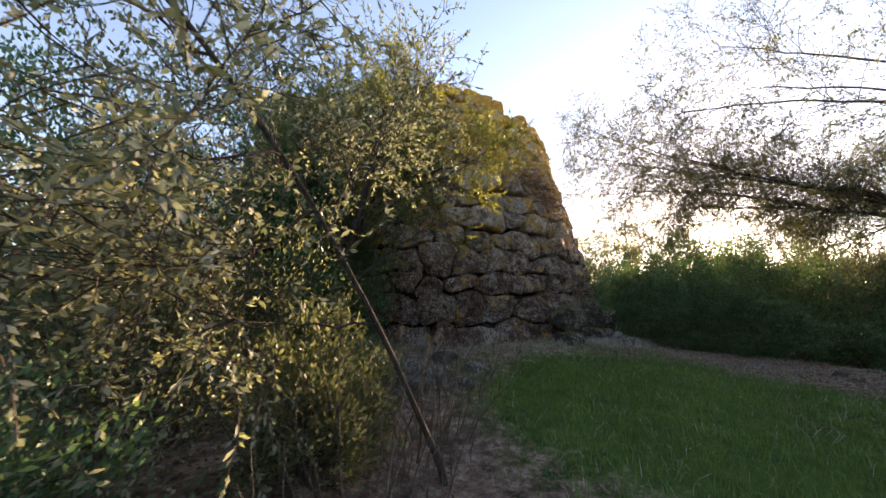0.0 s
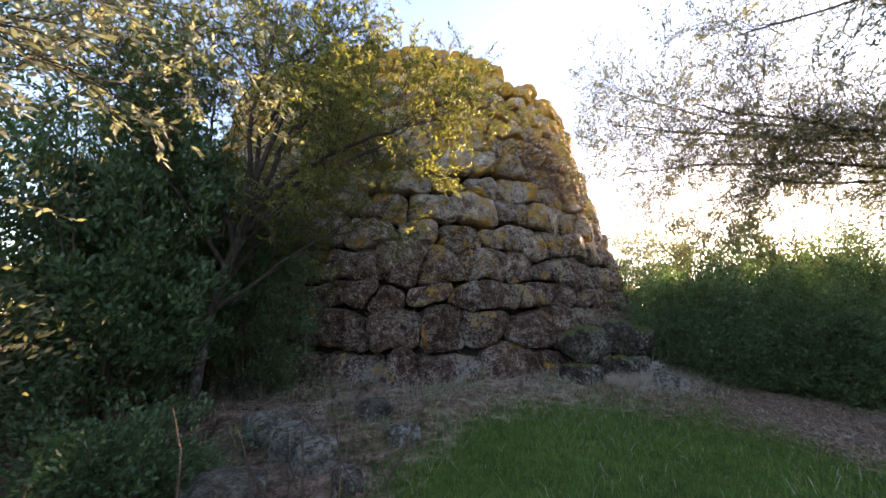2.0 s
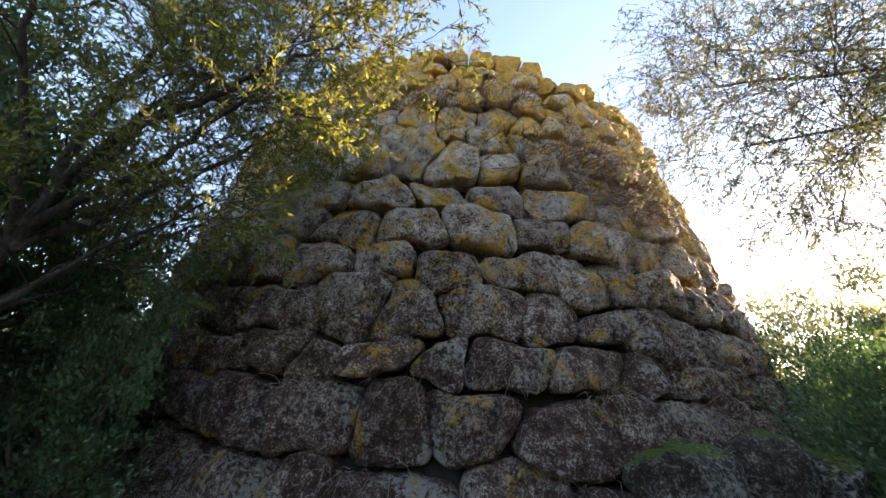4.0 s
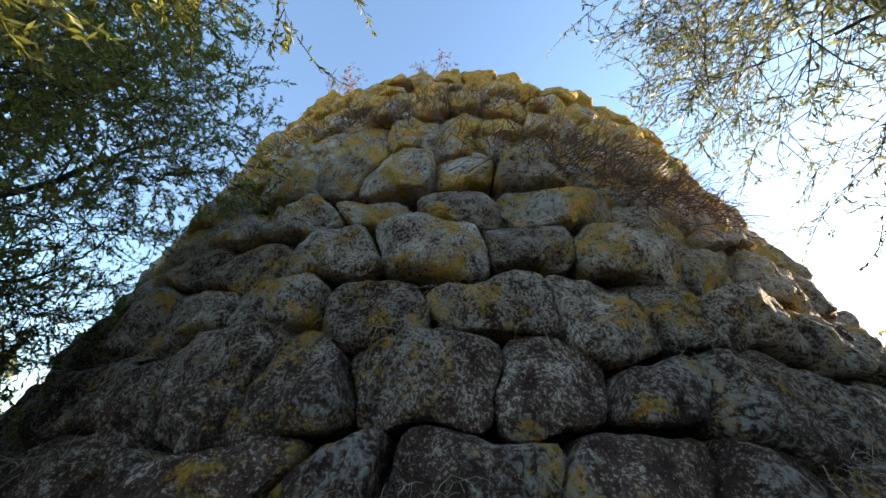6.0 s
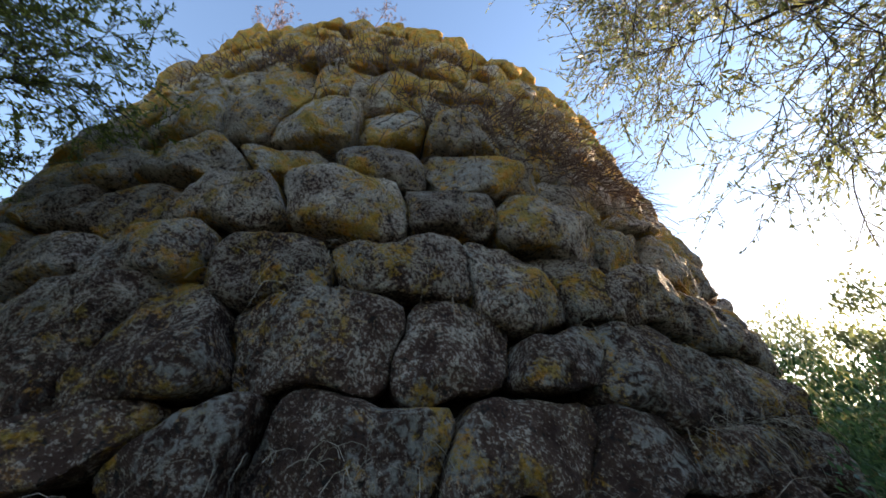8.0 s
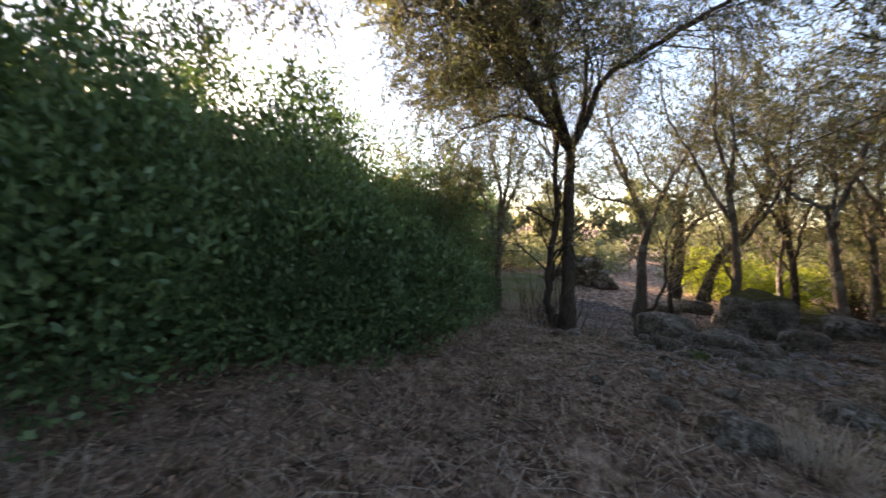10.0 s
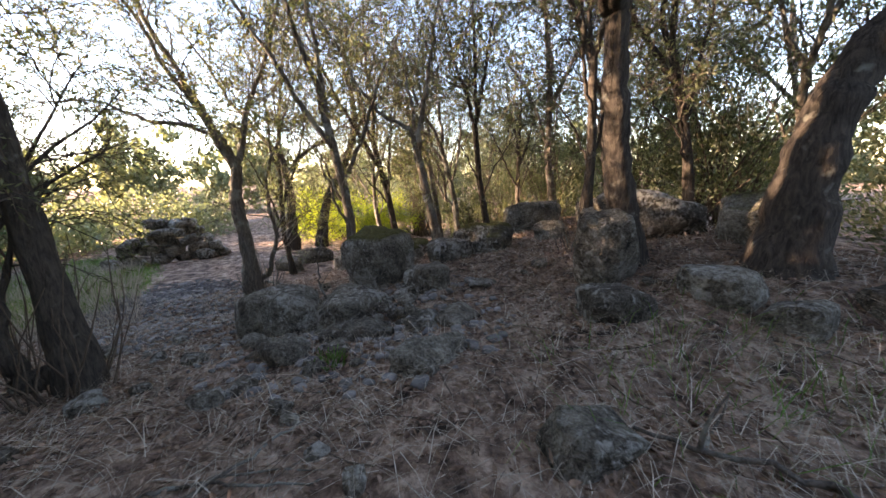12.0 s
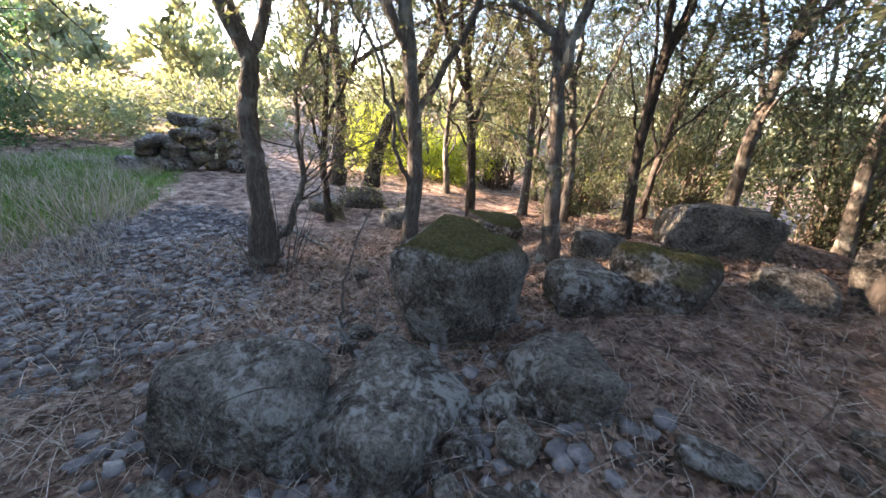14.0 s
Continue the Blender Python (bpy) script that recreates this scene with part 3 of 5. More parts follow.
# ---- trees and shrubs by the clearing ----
# this crown has the leaf with sunlight painted into its tone
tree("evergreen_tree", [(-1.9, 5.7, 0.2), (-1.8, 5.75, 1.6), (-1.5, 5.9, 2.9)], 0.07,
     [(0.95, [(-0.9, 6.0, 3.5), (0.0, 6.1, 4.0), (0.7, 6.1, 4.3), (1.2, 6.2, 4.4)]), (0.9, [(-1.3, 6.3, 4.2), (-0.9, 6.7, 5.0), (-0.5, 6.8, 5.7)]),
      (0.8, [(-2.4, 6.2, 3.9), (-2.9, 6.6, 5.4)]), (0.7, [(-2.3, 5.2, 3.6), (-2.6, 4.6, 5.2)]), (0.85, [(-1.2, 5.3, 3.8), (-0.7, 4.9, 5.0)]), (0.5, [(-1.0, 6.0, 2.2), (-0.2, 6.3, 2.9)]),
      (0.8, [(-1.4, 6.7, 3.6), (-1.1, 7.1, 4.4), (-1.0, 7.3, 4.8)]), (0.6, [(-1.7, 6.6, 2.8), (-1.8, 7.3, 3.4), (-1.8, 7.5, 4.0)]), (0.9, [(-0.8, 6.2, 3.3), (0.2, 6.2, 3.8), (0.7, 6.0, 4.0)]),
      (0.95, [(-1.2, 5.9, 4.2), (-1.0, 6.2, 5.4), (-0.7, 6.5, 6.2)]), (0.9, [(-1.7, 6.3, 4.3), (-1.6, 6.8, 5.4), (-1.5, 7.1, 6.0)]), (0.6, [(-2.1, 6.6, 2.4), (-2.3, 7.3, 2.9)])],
     "evergreen tree with drooping sprays of narrow leaves beside the tower, sunlit yellow put into their colour", BARK, SUN_LEAF, 31, per=24, leaf_size=(0.06, 0.017), density=(5.0, 7.0, 8.5), lengths=(0.95, 0.6, 0.35))
tree("leaning_evergreen", [(-0.1, 2.3, 0.08), (-0.5, 2.05, 1.03), (-0.97, 1.75, 1.97), (-1.42, 1.35, 2.7), (-1.9, 0.95, 3.3)], 0.02,
     [(0.95, [(-1.6, 1.9, 4.2), (-1.3, 2.5, 5.0)]), (0.6, [(-1.5, 2.3, 2.6), (-1.9, 3.0, 3.6)]), (0.45, [(-0.8, 2.6, 2.4), (-0.4, 3.2, 3.4)]),
      (0.3, [(-1.3, 1.6, 1.2), (-1.9, 1.2, 1.5)]), (0.75, [(-1.7, 1.2, 2.9), (-2.3, 0.9, 3.2)]), (0.5, [(-1.4, 1.4, 1.5), (-1.7, 0.7, 1.4)]), (0.6, [(-1.5, 1.1, 2.0), (-1.9, 0.4, 2.1)])],
     "slender leaning evergreen with pale green oval leaves", BARK, PALE_LEAF, 32, per=13, leaf_size=(0.055, 0.022), density=(6.5, 8.0, 8.5), lengths=(0.9, 0.55, 0.32))
# the last one, 6.2 m tall, is added to keep western skylight off the tower
for k, (x, y, s, n) in enumerate([(-2.6, 2.9, (1.5, 1.4, 3.0), 26000), (-2.2, 0.9, (1.0, 0.9, 0.95), 10000), (-4.6, 4.6, (1.9, 1.8, 5.2), 34000), (-3.5, 6.3, (1.2, 0.9, 4.8), 26000),
                                  (-5.6, 1.6, (1.8, 1.8, 3.8), 16000), (-1.2, 4.2, (0.7, 0.8, 0.8), 9000), (-1.1, 2.3, (0.65, 0.65, 1.15), 11000), (-2.6, 5.4, (1.0, 0.8, 5.0), 30000), (-1.75, 6.85, (0.85, 0.45, 3.2), 24000), (-2.8, 7.0, (0.8, 0.5, 4.4), 22000), (-4.9, 7.6, (1.6, 1.4, 6.2), 26000)]):
    bush("dense_shrub", (x, y), s, n, "dense dark evergreen shrub with small oval leaves, in a hedge partly added for shade", DARK_LEAF if k not in (0, 6) else OLIVE_LEAF, 50 + k, group="shrubs along the clearing", leaf_size=(0.085, 0.038) if k in (2, 3, 4, 7) else (0.05, 0.022))
# the row from x 13.2 to 24.6 is added to shade the wood
for k, (x, y, s, n) in enumerate([(6.3, 9.7, (1.5, 1.35, 2.25), 80000), (7.9, 9.1, (1.5, 1.2, 2.3), 50000), (8.8, 11.0, (2.2, 1.7, 4.0), 42000), (11.0, 10.6, (2.0, 1.6, 4.4), 34000), (6.4, 12.4, (1.5, 1.5, 3.0), 14000),
                                  (13.2, 9.6, (1.5, 1.3, 3.9), 17000), (15.2, 9.9, (1.7, 1.3, 4.2), 17000), (17.3, 10.4, (1.9, 1.4, 4.8), 15000), (19.7, 9.9, (1.9, 1.4, 4.8), 14000), (22.0, 9.8, (1.9, 1.5, 4.8), 12000), (24.6, 10.6, (2.0, 1.5, 5.0), 10000),
                                  (7.8, 8.35, (0.75, 0.65, 1.5), 22000), (8.5, 7.9, (0.9, 0.8, 1.5), 14000), (10.4, 8.1, (1.0, 0.8, 1.4), 12000), (12.4, 8.2, (1.2, 0.9, 1.8), 12000)]):
    bush("mastic_shrub", (x, y), s, n, "broad rounded dark green mastic shrub, in a belt partly added to block the sun", DARK_LEAF, 70 + k, group="mastic shrubs", leaf_size=(0.066, 0.03) if k in (0, 1, 11, 12) else (0.07, 0.034) if k in (2, 3, 4, 13, 14) else (0.11, 0.05))

# ---- wood beyond the tower ----
tree("twin_trunk_tree", [(11.29, 6.03, -0.25), (11.3, 6.11, 1.07), (11.31, 6.16, 1.95), (11.31, 6.19, 2.77)], 0.105,
     [(0.02, [(11.34, 6.35, -0.2), (11.35, 6.45, 0.3), (11.33, 6.37, 1.15), (11.33, 6.4, 2.2), (11.35, 6.5, 3.06), (11.41, 7.03, 3.9), (11.5, 7.9, 4.7)], 0.8),
      (0.98, [(11.28, 5.94, 3.33), (11.26, 5.75, 3.85), (11.1, 4.9, 4.3), (10.9, 4.0, 4.75), (10.6, 3.0, 5.2)], 0.7), (0.97, [(11.3, 6.1, 3.6), (11.31, 6.19, 4.4), (11.35, 6.5, 5.4)], 0.5),
      (0.95, [(11.3, 6.6, 3.1), (11.2, 7.37, 3.32), (11.0, 8.2, 2.95), (10.9, 8.65, 2.7)], 0.4), (0.9, [(11.5, 6.9, 3.8), (12.3, 7.6, 4.9)], 0.45),
      (0.98, [(11.0, 6.7, 3.5), (9.9, 7.2, 4.0), (8.2, 7.8, 4.5), (6.3, 8.5, 5.1), (4.6, 8.9, 5.5)], 0.6), (0.97, [(10.9, 6.9, 3.7), (9.0, 7.7, 4.5), (6.8, 8.9, 5.6), (4.9, 9.3, 6.6)], 0.5),
      (0.96, [(10.7, 6.7, 3.4), (9.2, 7.2, 3.8), (7.2, 8.0, 4.4), (5.8, 8.4, 4.6), (4.4, 8.5, 4.5)], 0.5), (0.96, [(10.4, 6.5, 3.4), (8.5, 6.8, 4.0), (7.0, 7.3, 4.6), (5.6, 7.6, 5.2)], 0.5), (0.95, [(10.6, 7.2, 3.9), (9.4, 8.6, 4.6), (8.2, 9.3, 4.9)], 0.45),
      (0.96, [(10.2, 6.9, 3.3), (8.4, 7.6, 3.7), (6.9, 8.2, 3.9), (5.9, 8.7, 3.7)], 0.4)],
     "twin-trunked wild olive tree with spreading limbs", BARK, OLIVE_LEAF, 33, per=15, lift=(0.02, -0.06, -0.16), density=(6.0, 7.0, 8.0))
forked = tree("forked_tree", [(8.8, 2.1, 0.35), (8.86, 2.3, 1.2), (8.88, 2.38, 1.85), (8.87, 2.42, 2.4)], 0.125,
     [(0.98, [(8.88, 2.76, 2.62), (8.91, 3.07, 3.04), (8.95, 3.37, 3.35), (8.97, 3.65, 3.65), (8.9, 4.3, 4.4), (8.7, 5.0, 5.2)], 0.68), (0.98, [(8.82, 2.28, 2.75), (8.8, 2.11, 3.29), (8.78, 1.94, 3.66), (8.7, 1.5, 4.8), (8.6, 1.1, 5.8)], 0.62),
      (0.97, [(8.9, 2.38, 2.8), (8.95, 2.3, 3.4), (9.2, 2.2, 4.6), (9.6, 2.4, 5.8)], 0.6), (0.98, [(8.88, 2.76, 2.62), (8.91, 3.07, 3.04), (8.6, 3.4, 3.6), (7.6, 3.6, 4.0), (6.2, 3.9, 4.5), (4.9, 4.5, 4.9)], 0.4),
      (0.98, [(8.88, 2.76, 2.62), (8.91, 3.07, 3.04), (8.5, 3.8, 3.9), (7.4, 4.6, 4.5), (6.0, 5.4, 5.0), (4.8, 6.4, 5.3)], 0.4), (0.97, [(8.8, 2.7, 2.8), (8.2, 3.4, 4.0), (6.8, 5.0, 5.8), (6.0, 6.2, 6.8)], 0.35),
      (0.98, [(8.82, 2.28, 2.75), (8.8, 2.11, 3.29), (9.4, 1.9, 3.9), (10.4, 2.1, 4.9)], 0.3)],
     "dark forked tree with thick fissured bark among boulders", BARK, OLIVE_LEAF, 34, per=10, leaf_size=(0.065, 0.018), density=(4.0, 6.0, 7.0))
forked.location += Vector((0.16, -0.08, 0.0))
tree("leaning_tree", [(7.92, 1.8, 0.42), (7.86, 1.7, 1.4), (7.69, 1.48, 1.9), (7.49, 1.22, 2.25), (7.25, 0.95, 2.6)], 0.17,
     [(0.98, [(7.1, 0.75, 2.85), (6.6, 0.3, 3.6), (6.2, -0.4, 4.8)], 0.65), (0.78, [(7.5, 1.25, 2.4), (7.39, 1.09, 2.7), (7.33, 1.1, 3.2), (7.2, 1.5, 4.4), (6.6, 2.0, 5.4)], 0.6), (0.8, [(7.6, 0.8, 3.2), (8.2, 0.2, 4.6), (8.4, 0.0, 5.4)], 0.4)],
     "thick leaning tree trunk with rough brown bark", BARK, OLIVE_LEAF, 35, per=11, leaf_size=(0.065, 0.018), density=(4.4, 6.4, 7.5))
tree("gnarled_tree", [(14.4, 4.2, -0.68), (14.41, 4.22, 0.2), (14.46, 4.28, 0.85), (14.41, 4.2, 1.45)], 0.125,
     [(0.98, [(14.63, 4.47, 2.1), (14.89, 4.79, 2.8), (15.1, 5.2, 3.8), (15.2, 5.5, 4.8)], 0.62), (0.9, [(14.51, 4.33, 1.82), (14.9, 4.8, 2.05), (15.36, 5.37, 2.2), (15.88, 6.0, 2.5), (16.4, 6.7, 2.5)], 0.42),
      (0.95, [(14.4, 4.0, 2.4), (14.2, 3.6, 3.4), (14.1, 3.3, 4.6)], 0.5), (0.96, [(14.6, 4.7, 2.6), (14.5, 5.2, 3.6), (14.4, 5.6, 4.4)], 0.4), (0.03, [(14.28, 3.88, -0.4), (14.27, 3.86, 0.1), (14.33, 3.95, 0.65), (14.33, 3.93, 1.33), (14.2, 3.7, 2.0), (14.1, 3.2, 3.2)], 0.42)],
     "gnarled grey-barked tree with a thin second stem and bare shoots", BARK_PALE, OLIVE_LEAF, 36, per=13, density=(4.8, 6.5, 7.5))
tree("pale_bark_tree", [(12.18, 1.72, -0.05), (12.24, 1.81, 0.5), (12.3, 1.9, 1.1), (12.36, 1.98, 1.6)], 0.085,
     [(0.98, [(12.42, 2.0, 1.9), (12.7, 2.4, 2.2), (12.96, 2.7, 2.7), (13.2, 3.1, 3.6)], 0.55), (0.95, [(12.33, 1.9, 2.0), (12.29, 1.8, 2.6), (12.3, 1.6, 3.6), (12.5, 1.4, 4.8)], 0.6), (0.9, [(12.6, 1.8, 2.3), (13.0, 1.6, 3.2), (13.4, 1.3, 4.2)], 0.4)],
     "slim tree with peeling pale bark behind boulders", BARK_PALE, OLIVE_LEAF, 37, per=13, density=(4.8, 6.5, 8.0), lengths=(1.0, 0.7, 0.35))
tree("crooked_dark_tree", [(17.36, 1.84, -0.5), (17.22, 1.65, 0.7), (16.97, 1.31, 1.3), (16.74, 0.98, 2.15), (16.65, 0.87, 2.85)], 0.12,
     [(0.98, [(16.65, 0.95, 3.7), (16.7, 1.05, 4.3), (16.6, 0.8, 5.4)], 0.6), (0.85, [(16.4, 0.5, 3.0), (16.1, 0.0, 3.8)], 0.5), (0.9, [(17.0, 1.4, 3.4), (17.3, 2.2, 4.8)], 0.4)],
     "crooked dark tree leaning over a sunlit shrub", BARK, OLIVE_LEAF, 38, per=12, density=(4.0, 5.5, 7.0))
tree("upright_dark_tree", [(17.72, 2.5, -0.55), (17.69, 2.43, 0.8), (17.76, 2.54, 1.8)], 0.13,
     [(0.98, [(18.08, 3.04, 2.5), (18.4, 3.6, 3.4), (18.6, 4.2, 4.6)], 0.6), (0.85, [(17.64, 2.34, 1.6), (17.44, 2.03, 2.0), (17.06, 1.42, 2.55), (16.75, 0.92, 3.0), (16.3, 0.2, 3.8)], 0.5), (0.98, [(17.7, 2.5, 2.8), (17.6, 2.3, 4.2), (17.3, 2.0, 5.2)], 0.5)],
     "dark upright tree at the edge of the meadow", BARK, OLIVE_LEAF, 39, per=12, density=(4.0, 5.5, 7.0))
slim = [tree("slim_tree", [(0, 0, 0), (0.1, 0.08, 1.2), (0.0, 0.2, 2.4)], 0.075,
             [(0.98, [(0.2, 0.5, 3.6), (0.3, 0.9, 5.4)]), (0.98, [(-0.3, 0.0, 3.5), (-0.6, -0.3, 5.2)]), (0.6, [(0.4, -0.2, 2.6), (0.8, -0.5, 3.6)]), (0.8, [(-0.3, 0.4, 2.7), (-0.7, 0.7, 3.8), (-0.9, 0.9, 4.8)]), (0.45, [(0.1, 0.4, 1.8), (0.2, 0.9, 2.6)], 0.3), (0.35, [(-0.3, -0.1, 1.6), (-0.7, -0.4, 2.3)], 0.3)],
             "slim crooked woodland tree with sparse leaves", BARK_PALE if s % 2 else BARK, OLIVE_LEAF, 200 + s, per=10, leaf_size=(0.075, 0.024), density=(3.4, 4.6, 6.0), lengths=(1.2, 0.75, 0.45), group="slim trees in the wood") for s in range(4)]
SPOTS = [(12.2, 0.5), (12.0, -1.4), (10.2, 0.6), (13.4, 0.2), (14.6, 1.0), (10.9, -1.9), (13.6, -2.2), (15.4, -0.9), (9.3, -0.8), (8.2, -1.6), (16.8, -2.6), (12.4, -4.2), (10.0, -4.0), (14.6, -4.8),
         (7.2, -3.0), (17.8, -0.4), (18.8, -3.4), (8.6, -5.5), (5.6, -2.2), (6.0, -5.0), (16.2, 3.0), (13.5, 7.5), (15.0, 9.0), (20.5, -1.5), (11.6, -6.6), (18.0, -6.0), (4.0, -4.4), (13.0, 2.9)]
for k, (x, y) in enumerate(SPOTS):
    m = pose(x, y, gz(x, y) - 0.03) @ Matrix.Rotation(radians(3 + (k * 5) % 9), 4, Vector((-0.85, 0.53, 0))) @ pose(0, 0, 0, 0, 0, 77 * k % 360) @ Matrix.Scale(0.85 + 0.35 * ((k * 37) % 10) / 10, 4)
    if k < 4:
        slim[k].matrix_world = m
    else:
        ob = copy_thing(slim[k % 4], m)
        ob.scale = m.to_scale()
for k, (x, y, s, n) in enumerate([(6.6, -1.2, (1.5, 1.3, 3.6), 15000), (9.4, -2.4, (1.6, 1.3, 4.2), 17000), (11.4, -3.6, (1.6, 1.4, 4.6), 17000), (13.6, -3.6, (1.7, 1.4, 4.8), 17000), (4.6, -0.6, (1.3, 1.2, 2.4), 8000), (16.2, -4.2, (1.8, 1.5, 5.0), 16000), (18.6, -2.6, (1.7, 1.5, 4.6), 15000), (14.8, -1.6, (1.0, 0.9, 1.6), 6000)]):
    bush("thicket_shrub", (x, y), s, n, "tangled olive-green thicket under the trees", OLIVE_LEAF, 180 + k, leaf_size=(0.075, 0.03), stems=60, group="thicket in the wood")
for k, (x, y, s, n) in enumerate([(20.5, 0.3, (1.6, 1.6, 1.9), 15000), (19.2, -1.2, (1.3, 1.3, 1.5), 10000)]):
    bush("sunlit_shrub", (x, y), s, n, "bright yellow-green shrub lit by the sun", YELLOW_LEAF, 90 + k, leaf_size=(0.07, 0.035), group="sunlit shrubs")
# the first eight carry the leaf colour with painted-in haze
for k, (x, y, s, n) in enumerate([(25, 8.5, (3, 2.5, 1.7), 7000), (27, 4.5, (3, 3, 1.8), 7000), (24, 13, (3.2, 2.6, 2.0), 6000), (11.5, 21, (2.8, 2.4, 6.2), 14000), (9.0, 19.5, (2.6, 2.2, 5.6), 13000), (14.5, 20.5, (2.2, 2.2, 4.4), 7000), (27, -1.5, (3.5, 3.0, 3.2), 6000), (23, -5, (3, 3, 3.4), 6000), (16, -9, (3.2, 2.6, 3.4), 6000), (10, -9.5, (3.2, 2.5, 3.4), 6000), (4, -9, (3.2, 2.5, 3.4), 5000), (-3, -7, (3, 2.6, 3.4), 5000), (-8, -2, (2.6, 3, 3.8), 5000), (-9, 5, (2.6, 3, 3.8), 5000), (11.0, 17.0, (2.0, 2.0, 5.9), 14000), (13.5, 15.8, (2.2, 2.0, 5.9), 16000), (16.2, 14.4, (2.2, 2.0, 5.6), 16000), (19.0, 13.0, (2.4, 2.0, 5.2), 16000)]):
    bush("far_shrub", (x, y), s, n, "thicket at the edge of the wood, the farther ones with haze put into grey-green leaves", HAZED_LEAF if k < 8 else OLIVE_LEAF, 110 + k, leaf_size=(0.15, 0.08), group="thickets")
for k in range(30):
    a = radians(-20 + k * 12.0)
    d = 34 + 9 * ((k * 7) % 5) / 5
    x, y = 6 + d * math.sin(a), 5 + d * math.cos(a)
    bush("distant_tree", (x, y), (4.6, 4.6, 5.2 + (k * 3 % 4) * 0.6), 3200, "distant woodland tree, haze put into its grey-green leaves", HAZED_LEAF, 140 + k, leaf_size=(0.55, 0.32), stems=6, category="tree", group="distant trees")

